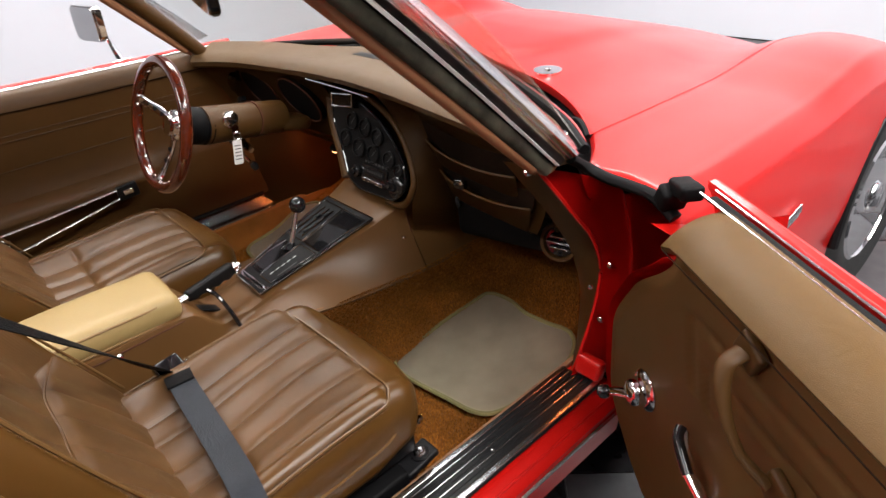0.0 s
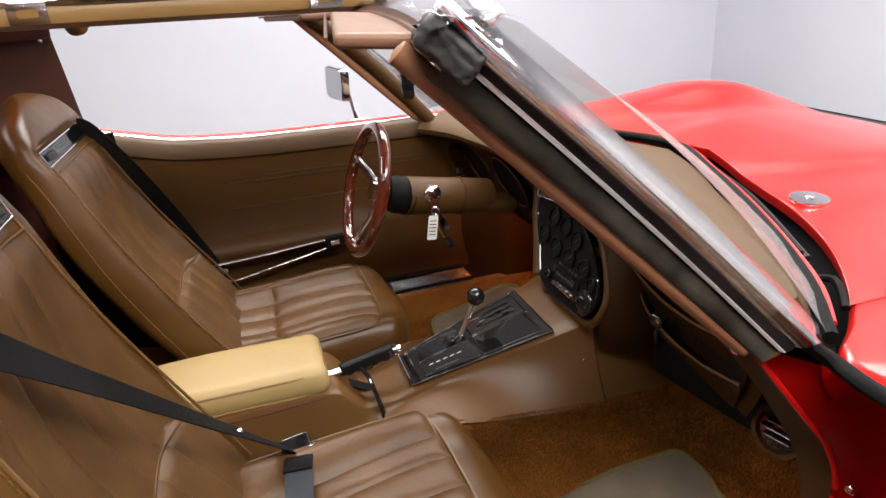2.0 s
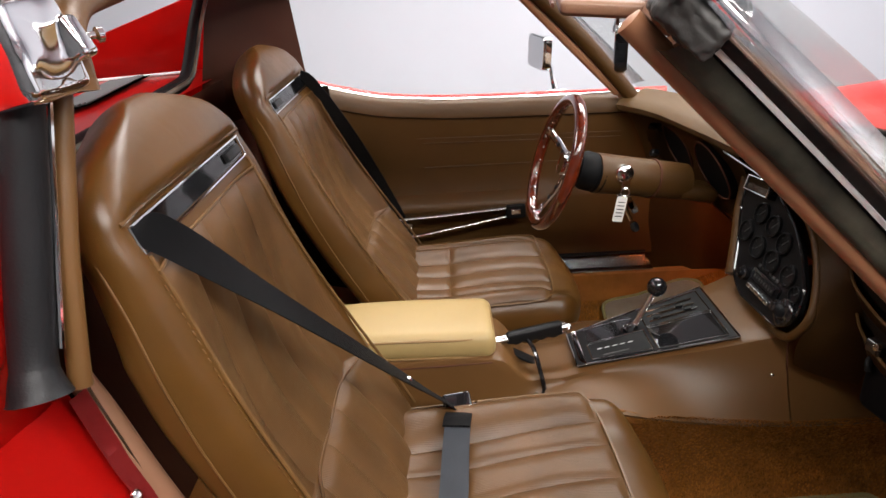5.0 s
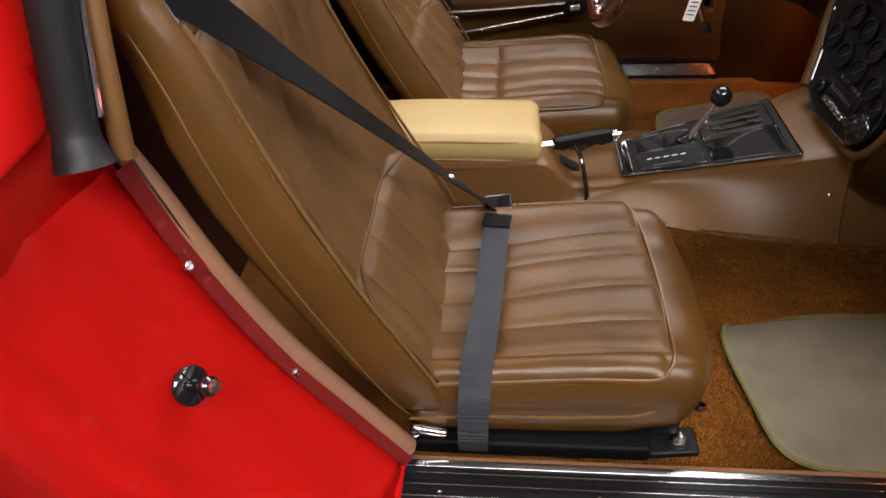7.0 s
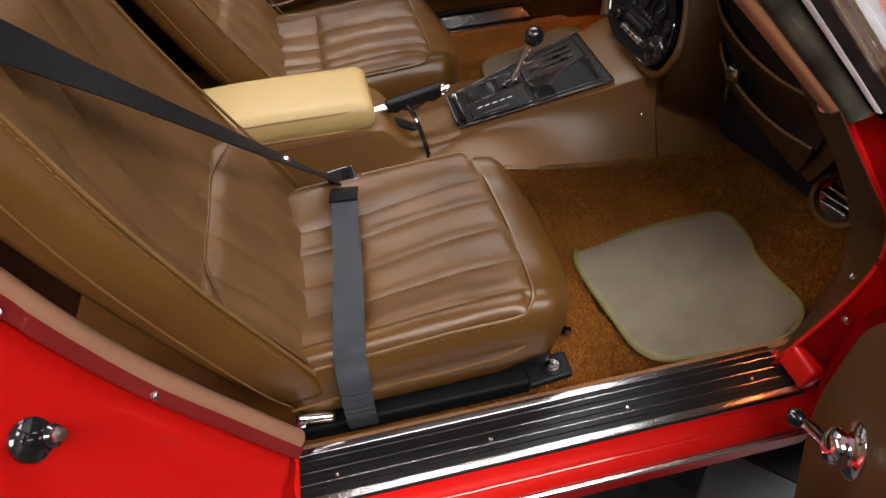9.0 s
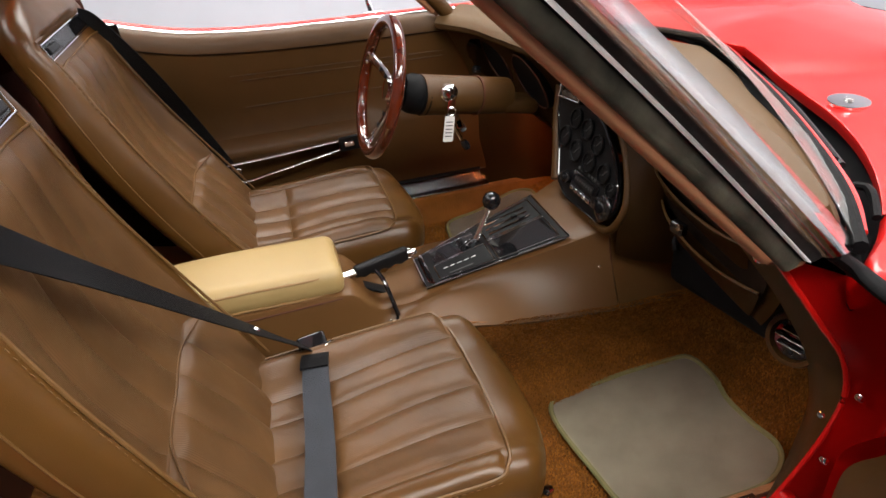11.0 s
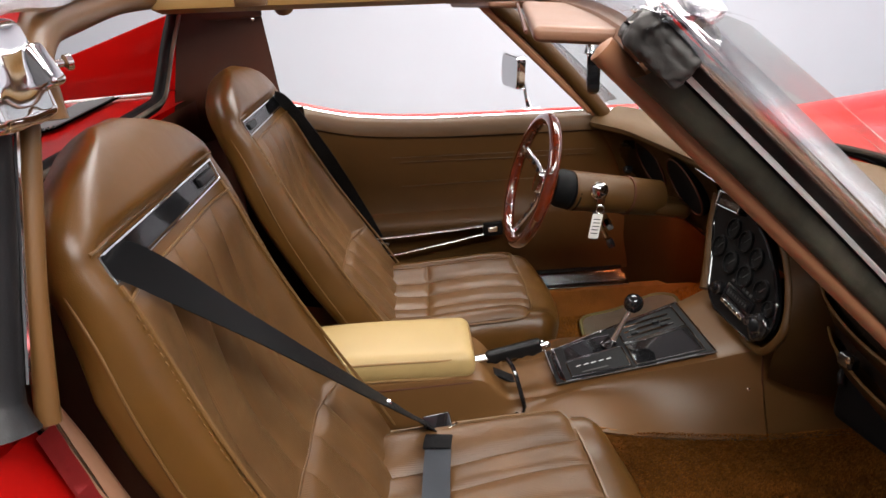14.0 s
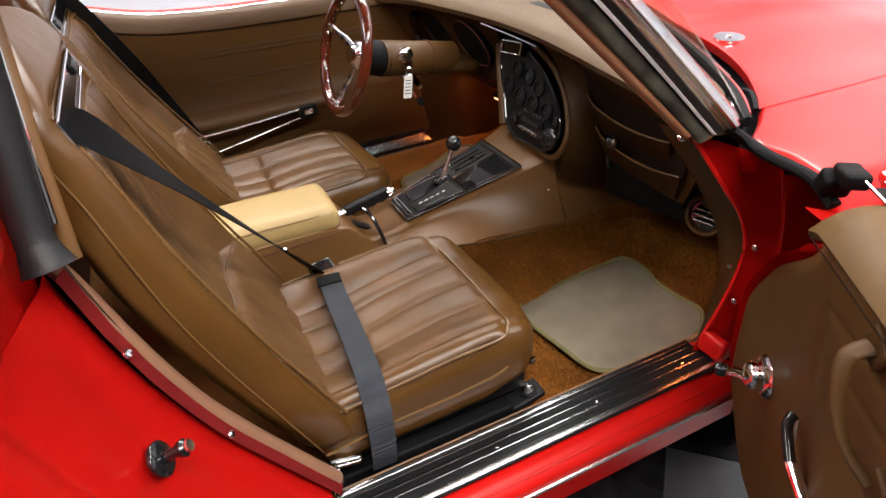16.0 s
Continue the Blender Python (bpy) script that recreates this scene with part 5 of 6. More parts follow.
def belts():
    b = thing("seat_belt", "black webbing shoulder belt and grey lap belt across the seat", "seat belt", "seat belts")
    part("shoulder_strap", ribbon([(-0.962, -0.565, 1.030), (-0.938, -0.546, 1.022), (-0.873, -0.466, 0.906), (-0.816, -0.396, 0.802), (-0.759, -0.327, 0.698), (-0.716, -0.275, 0.620), (-0.674, -0.223, 0.542), (-0.645, -0.188, 0.490)],
                                  [(0.55, 0.55, 0.60), (0.42, 0.56, 0.70), (-0.15, 0.86, 0.49), (-0.34, 0.86, 0.39), (-0.45, 0.84, 0.31), (-0.56, 0.80, 0.23), (-0.66, 0.74, 0.14), (-0.64, 0.76, 0.15)], 0.041, 0.002, 60), BELT, b)
    part("strap_rivet", turned([(0.005, 0), (0.005, 0.002), (0, 0.003)], axis((-0.716, -0.277, 0.623), (0.3, -0.8, 0.5)), 12), CHROME, b)
    part("buckle", rbox((0.055, 0.06, 0.022), 0.006, pose(-0.635, -0.186, 0.482, 35, 0, 12), (2, 2, 1)), GLOSS, b, "black buckle")
    part("buckle_loop", tube([(-0.605, -0.165, 0.478), (-0.60, -0.185, 0.492), (-0.615, -0.205, 0.497)], 0.004, 10), CHROME, b)
    lap = part("lap_strap", ribbon([(-0.632, -0.195, 0.486), (-0.635, -0.23, 0.498), (-0.642, -0.30, 0.500), (-0.650, -0.42, 0.497), (-0.660, -0.53, 0.505), (-0.667, -0.588, 0.493), (-0.670, -0.612, 0.44), (-0.672, -0.612, 0.36), (-0.672, -0.60, 0.31)],
                             [(1, -0.1, 0), (1, -0.05, 0), (1, 0, 0), (1, 0, 0), (1, 0, 0), (1, 0, 0), (1, 0, 0), (1, 0, 0), (1, 0, 0)], 0.047, 0.002, 50), BELT_GREY, b, "grey lap webbing")
    part("lap_sleeve", ribbon([(-0.633, -0.212, 0.494), (-0.637, -0.235, 0.502), (-0.641, -0.262, 0.5035)], [(1, -0.1, 0)] * 3, 0.050, 0.004, 8), BELT, b)
    d = thing("seat_belt", "black webbing shoulder belt hanging beside the driver seat", "seat belt", "seat belts")
    part("shoulder_strap", ribbon([(-1.005, 0.530, 1.012), (-0.975, 0.548, 0.985), (-0.90, 0.60, 0.83), (-0.825, 0.650, 0.64), (-0.775, 0.678, 0.50), (-0.755, 0.668, 0.41)],
                                  [(0.3, -0.5, 0.8), (0.5, -0.5, 0.5), (0.85, -0.4, 0.2), (0.95, -0.3, 0.2), (0.95, -0.3, 0.2), (1, -0.2, 0)], 0.047, 0.002, 40), BELT, d)
    part("slider", rbox((0.05, 0.014, 0.02), 0.004, pose(-0.775, 0.668, 0.52, 0, 20, 20), (1, 1, 1)), CHROME, d)
    part("tongue", rbox((0.04, 0.01, 0.03), 0.004, pose(-0.765, 0.672, 0.475, 0, 10, 20), (1, 1, 1)), CHROME, d)


belts()


# ---- dashboard ----
def dash():
    t = thing("dashboard", "tan padded dashboard with black gauges and map pockets", "dashboard")
    def lip(y):
        """x, z of the rear lip of the crash pad."""
        x = -0.045 + 0.02 * math.cos(y * 5) - 0.06 * max(0, (abs(y) - 0.45) / 0.22) ** 2
        z = 0.868 + 0.012 * math.cos(y * 3)
        return x, z
    sec = []
    for i in range(61):
        y = -0.672 + 1.344 * i / 60
        x, z = lip(y)
        b = screen_base(max(-0.70, min(0.70, y)))
        sec.append([(b.x - 0.01, y, b.z - 0.012), (b.x * 0.5 + x * 0.5 + 0.02, y, 0.906), (x + 0.035, y, z + 0.022), (x + 0.008, y, z + 0.014), (x - 0.003, y, z), (x + 0.003, y, z - 0.014), (x + 0.020, y, z - 0.022), (x + 0.06, y, z - 0.024), (x + 0.10, y, z - 0.03), (b.x + 0.01, y, b.z - 0.06)])
    part("crash_pad", loft(sec), PAD, t, "tan padded dash top")
    part("defrost_vent", rbox((0.03, 0.30, 0.006), 0.002, pose(0.095, -0.05, 0.902), (1, 4, 1)), BLACK, t)
    # driver's fascia with two deep round dials
    def fascia(u, v):
        y = 0.155 + 0.515 * u
        x, z = lip(y)
        zz = (z - 0.016) + (0.655 - (z - 0.016)) * v
        return (x + 0.025 + 0.085 * v + 0.01 * math.sin(math.pi * v), y, zz)
    dials = ((V(0.018, 0.545, 0.762), 0.098), (V(0.020, 0.312, 0.766), 0.094))
    def clear(q):
        return all((q.y - c.y) ** 2 + (q.z - c.z) ** 2 * 1.9 > (r - 0.004) ** 2 for c, r in dials)
    part("driver_fascia", sheet(fascia, 90, 50, 0.010, keep=clear), VINYL, t)
    for c, r in dials:
        oval = lambda k, h: [c + V(h - 0.030 * math.sin(q) * k * (1 if h < 0.03 else 0), k * r * math.cos(q), k * r * math.sin(q) / 1.38) for q in (2 * math.pi * i / 40 for i in range(40))]
        g = part("gauge", loft([oval(1.04, -0.002), oval(0.98, 0.02), oval(0.88, 0.07), oval(0.86, 0.075), oval(0.1, 0.074)], True, True), RUBBER, t, "round black gauge in a deep tunnel")
        part("gauge_rim", tube(oval(1.0, -0.003), 0.0026, 80, True, 8), BROWN, g)
        part("gauge_face", loft([oval(0.80, 0.073), oval(0.78, 0.070), oval(0.05, 0.0695)]), SATIN, g)
        part("needle", rbox((0.003, 0.06, 0.003), 0.001, pose(c.x + 0.068, c.y, c.z - 0.01, 30, 0, 0), (1, 1, 1)), GREY_PRINT, g)
    for y, z in ((0.635, 0.80), (0.60, 0.73)):
        part("switch_knob", turned([(0.012, 0), (0.012, 0.016), (0.009, 0.02), (0, 0.021)], axis((-0.02, y, z), (-1, -0.1, 0.2)), 16), GLOSS, t)
    part("lower_driver_panel", sheet(lambda u, v: (0.055 + 0.12 * v, 0.155 + 0.50 * u, 0.655 - 0.10 * v), 10, 6, 0.01), VINYL, t)
    # centre stack
    def sx(z):
        return -0.018 + (z - 0.595) * 0.30
    out = [(0.052, 0.612), (0.0, 0.592), (-0.148, 0.600), (-0.182, 0.645), (-0.165, 0.690), (-0.120, 0.733), (-0.06, 0.770), (0.03, 0.800), (0.168, 0.818), (0.138, 0.735), (0.088, 0.672)]
    sm = basis(V(sx(0.595), 0, 0.595), (0, -1, 0), (0.30, 0, 1))
    ln = math.hypot(1, 0.30)
    o2 = [(-y, (z - 0.595) * ln) for y, z in out]
    st = part("instrument_panel", slab(rounded(o2, 0.02), 0.012, sm @ pose(0, 0, -0.004), 0.003), SATIN, t, "black instrument stack with gauges and radio")
    o3 = rounded(o2, 0.02)
    part("stack_rim", tube([sm @ V(x, y, 0.008) for x, y in o3[::2]], 0.0028, 100, True, 6), GLOSS, st)
    S = lambda y, z, h=0.008: sm @ V(-y, (z - 0.595) * ln, h)
    F = lambda y, z, h=0.008: sm @ pose(-y, (z - 0.595) * ln, h)
    for y, z, r in ((0.052, 0.752, 0.023), (-0.004, 0.746, 0.023), (-0.058, 0.732, 0.022), (0.076, 0.705, 0.024), (0.014, 0.693, 0.025), (-0.048, 0.690, 0.024), (-0.112, 0.690, 0.022), (-0.152, 0.672, 0.016)):
        if r:
            g = part("small_gauge", turned([(0, 0.0), (r, 0.0), (r, 0.006), (r * 0.86, 0.007), (r * 0.82, 0.002), (0, 0.0015)], F(y, z), 28), SATIN, st)
            part("needle", rbox((0.002, r * 1.1, 0.001), 0.0004, F(y, z, 0.011) @ pose(0.003, 0.004, 0, 0, 0, -40), (1, 1, 1)), GREY_PRINT, g)
            for i in range(5):
                q = radians(210 - i * 60)
                part("tick", rbox((0.004, 0.0012, 0.0006), 0.0002, F(y, z, 0.0102) @ pose(r * 0.66 * math.cos(q), r * 0.66 * math.sin(q), 0, 0, 0, math.degrees(q)), (1, 1, 1)), GREY_PRINT, g)
    # radio: rows of chrome keys, dial and knobs
    ra = part("radio", slab(rounded([(-0.052, -0.022), (0.052, -0.022), (0.052, 0.022), (-0.052, 0.022)], 0.004), 0.006, F(-0.062, 0.640), 0.0015), GLOSS, st, "radio with chrome keys")
    for i in range(5):
        part("radio_key", rbox((0.014, 0.009, 0.008), 0.002, F(-0.026 - 0.018 * i, 0.625, 0.016), (1, 1, 1)), CHROME, ra)
    part("radio_dial", slab(rounded([(-0.04, -0.008), (0.04, -0.008), (0.04, 0.008), (-0.04, 0.008)], 0.002), 0.002, F(-0.062, 0.647, 0.014), 0.0005), SATIN, ra)
    for i in range(8):
        part("dial_mark", rbox((0.004, 0.006, 0.001), 0.0003, F(-0.028 - i * 0.0097, 0.648, 0.0165), (1, 1, 1)), GREY_PRINT, ra)
    for i in range(7):
        part("print_mark", rbox((0.008, 0.006, 0.001), 0.0003, F(-0.020 - i * 0.014, 0.668, 0.010), (1, 1, 1)), GREY_PRINT, st)
    for y in (0.010, -0.136):
        part("radio_knob", turned([(0.015, 0), (0.015, 0.012), (0.009, 0.014), (0.009, 0.022), (0, 0.023)], F(y, 0.636), 20), GLOSS, st)
    part("tuner_wheel", turned([(0.026, 0), (0.027, 0.008), (0.022, 0.012), (0.010, 0.013), (0.010, 0.018), (0, 0.018)], F(-0.152, 0.634), 28), GLOSS, st)
    # the box with bright lines at the head of the stack
    hm = basis((0.024, 0.088, 0.802), (0, -1, 0.12), (0.30, 0, 1))
    hd = part("stack_vent", slab(rounded([(-0.052, -0.018), (0.052, -0.018), (0.052, 0.018), (-0.052, 0.018)], 0.003), 0.04, hm @ pose(0, 0, -0.036), 0.001), GLOSS, st)
    ring = [hm @ V(a, b, 0.006) for a, b in ((-0.048, -0.015), (0.048, -0.015), (0.048, 0.015), (-0.048, 0.015))]
    for a, b in zip(ring, ring[1:] + ring[:1]):
        part("vent_rim", tube([a, b], 0.0016, 3, sides=6), CHROME, hd)
    part("lip_strip", tube([(-0.024, 0.17, 0.857), (-0.024, 0.02, 0.856), (-0.024, -0.10, 0.853)], 0.0026, 20, sides=6), CHROME, t)
    part("panel_surround", tube([(0.055, 0.190, 0.845), (0.030, 0.160, 0.735), (0.008, 0.112, 0.668), (-0.014, 0.070, 0.606)], 0.016, 20, sides=10), VINYL, t)
    part("panel_surround", tube([(0.052, 0.04, 0.820), (0.040, -0.075, 0.790), (0.026, -0.146, 0.745), (0.010, -0.190, 0.682), (-0.004, -0.198, 0.638), (-0.014, -0.166, 0.592), (-0.014, -0.10, 0.584)], 0.008, 24, sides=10), VINYL, t)
    sa = [(0.035, -0.01, 0.846), (0.040, -0.085, 0.800), (0.020, -0.165, 0.745), (0.008, -0.200, 0.68), (-0.006, -0.192, 0.60), (0.010, -0.165, 0.53)]
    sb = [(0.045, -0.20, 0.848), (0.058, -0.225, 0.77), (0.078, -0.235, 0.69), (0.105, -0.235, 0.60), (0.12, -0.20, 0.50)]
    part("stack_cheek", sheet(lambda u, v: curve_points(sa, 31)[round(u * 30)].lerp(curve_points(sb, 31)[round(u * 30)], v) + V(-0.012, -0.004, 0) * math.sin(math.pi * v), 30, 10, 0.006), VINYL, t)
    # passenger fascia: two map pockets and a flap
    def pass_face(u, v):
        y = -0.165 - (0.47 - 0.065 * v * v) * u
        zt = 0.846
        zz = zt + (0.580 + 0.062 * u - zt) * v
        xx = 0.035 - 0.075 * u + 0.085 * v * (1 - 0.4 * u)
        return V(xx, y, zz)
    part("passenger_fascia", sheet(lambda u, v: pass_face(u, v), 24, 16, 0.012), VINYL, t)
    def pocket(name, v0, v1, u0, u1, bulge, mat):
        def fn(u, v):
            p = pass_face(u0 + (u1 - u0) * u, v0 + (v1 - v0) * (v + 0.10 * math.sin(math.pi * u) * (1 - v)))
            return p + V(-0.004 - bulge * (1 - v * 0.9) * math.sin(math.pi * min(1, max(0, u * 0.96 + 0.02))) ** 0.5, 0, 0)
        pk = part(name, sheet(fn, 24, 8, 0.004), mat, t, "sagging map pocket")
        rim = [V(*fn(u, 0)) + V(-0.001, 0, 0.001) for u in (0, 0.15, 0.3, 0.5, 0.7, 0.85, 1)]
        part("pocket_rim", tube(rim, 0.0026, 40, sides=6), VINYL, pk)
        # dark sheet painted in for the shade inside the pocket's mouth
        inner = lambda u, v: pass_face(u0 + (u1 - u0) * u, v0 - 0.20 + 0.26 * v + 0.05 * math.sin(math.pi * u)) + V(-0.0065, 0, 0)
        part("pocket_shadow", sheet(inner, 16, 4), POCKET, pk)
    pocket("map_pocket", 0.36, 0.64, 0.10, 0.82, 0.032, VINYL)
    pocket("map_pocket", 0.66, 1.0, 0.13, 0.93, 0.036, VINYL)
    la = part("pocket_latch", rbox((0.016, 0.03, 0.022), 0.004, pose(0.012, -0.352, 0.692, 0, 0, 8), (1, 1, 1)), GLOSS, t)
    part("latch_button", turned([(0.006, 0), (0.006, 0.006), (0, 0.008)], axis((0.003, -0.369, 0.704), (-1, 0, 0.2)), 12), CHROME, la)
    # side cheek, from the pillar foot down to the sill, with a round vent
    def cheek(u, v):
        z = 0.852 - 0.50 * u
        a = V(pillar_x(z), -0.668, z)
        b = V(lerp_table([(0.34, 0.100), (0.462, 0.108), (0.573, 0.080), (0.705, 0.001), (0.802, -0.074), (0.857, -0.118)], z), -0.606, z)
        return a.lerp(b, v) + V(-0.005, -0.004, 0.004) * math.sin(math.pi * v)
    part("side_cheek", sheet(cheek, 40, 8, 0.012), PLASTIC, t)
    screw((-0.112, -0.66, 0.846), (-0.6, -0.5, 0.6), 0.008, t)
    screw((0.058, -0.668, 0.535), (-0.9, -0.6, 0.2), 0.005, t)
    vm = axis((0.082, -0.572, 0.595), (-0.92, -0.25, 0.25)) @ Matrix.Scale(0.86, 4)
    ve = part("round_vent", turned([(0.050, -0.02), (0.052, 0.0), (0.048, 0.012), (0.040, 0.012), (0.038, 0.0), (0.036, -0.018), (0, -0.02)], vm, 36), VINYL, t, "round fresh air vent")
    part("vent_bowl", turned([(0.037, -0.01), (0.036, 0.002), (0.0, -0.006)], vm, 30), GLOSS, ve)
    for k in (-0.014, 0.0, 0.014):
        part("vent_vane", rbox((0.066 - abs(k) * 1.2, 0.003, 0.010), 0.001, vm @ pose(0, k, 0.006, 30, 0, 0), (1, 1, 1)), SILL_METAL, ve)
    part("vent_knob", turned([(0.009, 0), (0.009, 0.012), (0.006, 0.016), (0, 0.017)], axis((0.060, -0.520, 0.618), (-1, 0, 0.2)), 14), GLOSS, t)
    # dark heater box under the dash
    part("heater_box", rbox((0.15, 0.34, 0.11), 0.02, pose(0.165, -0.405, 0.570, -9, 6, 0), (3, 4, 2)), RUBBER, t, "black heater box")
    part("under_tray", rbox((0.30, 0.46, 0.02), 0.006, pose(0.24, -0.40, 0.642), (1, 1, 1)), BLACK, t)
    part("dash_core", rbox((0.34, 1.24, 0.12), 0.01, pose(0.34, 0, 0.675), (1, 1, 1)), BLACK, t)
    for x, y, z in ((0.085, -0.255, 0.60), (0.10, -0.27, 0.575)):
        part("loose_plug", tube([(x + 0.03, y, z + 0.02), (x, y, z), (x - 0.005, y - 0.01, z - 0.02)], 0.006, 10), BLACK, t)


dash()


def steering():
    w = thing("steering_wheel", "wood-rimmed steering wheel with chrome spokes", "steering wheel")
    c = V(-0.369, 0.315, 0.808)
    n = V(-1.0, -0.03, 0.33).normalized()
    right = n.cross(V(0, 0, 1)).normalized() * -1
    up = right.cross(n) * -1
    if up.z < 0:
        up = -up
    R = 0.154
    def pt(deg, r, h=0.0):
        q = radians(deg)
        side = (V(0, -1, 0) - n * n.dot(V(0, -1, 0))).normalized()
        return c + side * (r * math.cos(q)) + up * (r * math.sin(q)) + n * h
    part("rim", tube([pt(i * 10, R) for i in range(36)], 0.0145, 108, True, 14), WOOD, w, "varnished wood rim")
    for i in range(24):
        part("rim_rivet", turned([(0.003, 0), (0.003, 0.001), (0, 0.0015)], axis(pt(i * 15, R - 0.0142), pt(i * 15, 0) - pt(i * 15, 1)), 8), CHROME, w)
    hub = c - n * 0.045
    part("hub", turned([(0.036, -0.01), (0.040, 0.0), (0.038, 0.014), (0.026, 0.022), (0.024, 0.030), (0, 0.033)], axis(hub, n), 32), CHROME, w, "polished hub")
    part("hub_adapter", turned([(0.047, -0.078), (0.048, -0.074), (0.045, -0.069), (0.048, -0.064), (0.045, -0.059), (0.048, -0.054), (0.048, -0.030), (0.040, -0.014), (0.0, -0.012)], axis(hub, n), 32), RUBBER, w, "black hub boot")
    for i in range(9):
        q = 2 * math.pi * i / 9
        part("hub_bolt", turned([(0.004, 0), (0.004, 0.004), (0, 0.005)], axis(hub, n) @ pose(0.031 * math.cos(q), 0.031 * math.sin(q), 0.016), 8), CHROME, w)
    for deg in (163, 17, 263):
        sp = part("spoke", tube([pt(deg, 0.02, -0.036), pt(deg, 0.07, -0.030), pt(deg, 0.125, -0.012), pt(deg, R - 0.010, -0.002)], lambda u: 0.0165 - 0.004 * math.sin(math.pi * u), 16, sides=10, flat=0.35, up=n), CHROME, w, "chrome spoke")
        for k in (0.062, 0.092, 0.118):
            part("spoke_hole", turned([(0.006, 0), (0.006, 0.001), (0, 0.0012)], axis(pt(deg, k, -0.0255 + (k - 0.062) * 0.25), n), 12), BLACK, sp)
        for dd in (-5, 5):
            part("spoke_rivet", turned([(0.006, 0), (0.005, 0.004), (0, 0.0055)], axis(pt(deg + dd, R - 0.016, 0.004), n), 10), CHROME, sp)
    col = thing("steering_column", "tan steering column with ignition lock and key", "steering column")
    a = hub - n * 0.058
    b = V(-0.03, 0.362, 0.724)
    part("shroud", tube([a, a.lerp(b, 0.25), a.lerp(b, 0.6), b], lambda u: 0.050 - 0.004 * u, 16, sides=24), VINYL, col)
    part("shroud_ring", tube([a.lerp(b, 0.62), a.lerp(b, 0.64)], 0.0505, 3, sides=24), BROWN, col)
    part("lower_cover", rbox((0.10, 0.09, 0.04), 0.018, pose(0.0, 0.36, 0.70, 0, 12, 0), (2, 2, 2)), VINYL, col)
    lk = V(-0.207, 0.292, 0.780)
    lo = part("ignition_lock", turned([(0.022, 0), (0.022, 0.016), (0.018, 0.020), (0.011, 0.021), (0.011, 0.026), (0, 0.027)], axis(lk, (0.05, -1, 0.1)), 24), CHROME, col, "chrome ignition lock")
    part("lock_wing", rbox((0.036, 0.012, 0.010), 0.004, pose(-0.207, 0.271, 0.785, 0, 35, 0), (2, 1, 1)), CHROME, lo)
    k = thing("key_ring", "keys on a ring with a white card tag", "keys")
    part("key", slab(rounded([(-0.010, -0.012), (0.010, -0.012), (0.010, 0.012), (-0.010, 0.012)], 0.008), 0.0025, basis((-0.207, 0.262, 0.758), (1, 0, -0.2), (0, 0, 1)), 0.0005), CHROME, k)
    part("ring", tube([V(-0.208, 0.256, 0.742) + V(0.010 * math.cos(q), 0.002, 0.010 * math.sin(q)) for q in (2 * math.pi * i / 12 for i in range(12))], 0.0014, 30, True, 6), CHROME, k)
    tag = part("card_tag", slab(rounded([(-0.013, -0.032), (0.013, -0.032), (0.013, 0.032), (-0.013, 0.032)], 0.004), 0.0015, basis((-0.222, 0.246, 0.704), (1, 0.1, -0.16), (0.16, 0, 1)), 0.0003), PAPER, k, "white card tag with printed lines")
    for i in range(5):
        part("print_bar", rbox((0.017, 0.0022, 0.0006), 0.0002, basis((-0.222, 0.246, 0.704), (1, 0.1, -0.16), (0.16, 0, 1)) @ pose(0, 0.018 - i * 0.009, 0.0017), (1, 1, 1)), SATIN, tag)
    for q in (0, 1):
        part("spare_key", slab(rounded([(-0.008, -0.024), (0.008, -0.024), (0.008, 0.010), (-0.008, 0.010)], 0.006), 0.002, basis((-0.198 + 0.008 * q, 0.256, 0.722 - 0.012 * q), (1, 0, 0.3 + 0.2 * q), (-0.3, 0, 1)), 0.0004), CHROME, k)
    lv = thing("tilt_lever", "chrome tilt lever with a black knob under the column", "lever")
    part("arm", tube([(-0.20, 0.335, 0.745), (-0.190, 0.322, 0.690), (-0.172, 0.312, 0.645)], 0.005, 12), CHROME, lv)
    part("knob", turned([(0.008, -0.012), (0.011, 0), (0.009, 0.012), (0, 0.015)], axis((-0.163, 0.308, 0.630), (0.4, -0.2, -1)), 16), GLOSS, lv)
    part("boss", turned([(0.012, -0.004), (0.012, 0.010), (0, 0.012)], axis((-0.198, 0.330, 0.715), (0, -1, 0)), 14), CHROME, lv)


steering()


# ---- doors ----
def belt_z(x):
    return lerp_table([(-1.02, 0.957), (-0.93, 0.932), (-0.80, 0.905), (-0.55, 0.888), (-0.13, 0.882), (0.03, 0.880)], x)


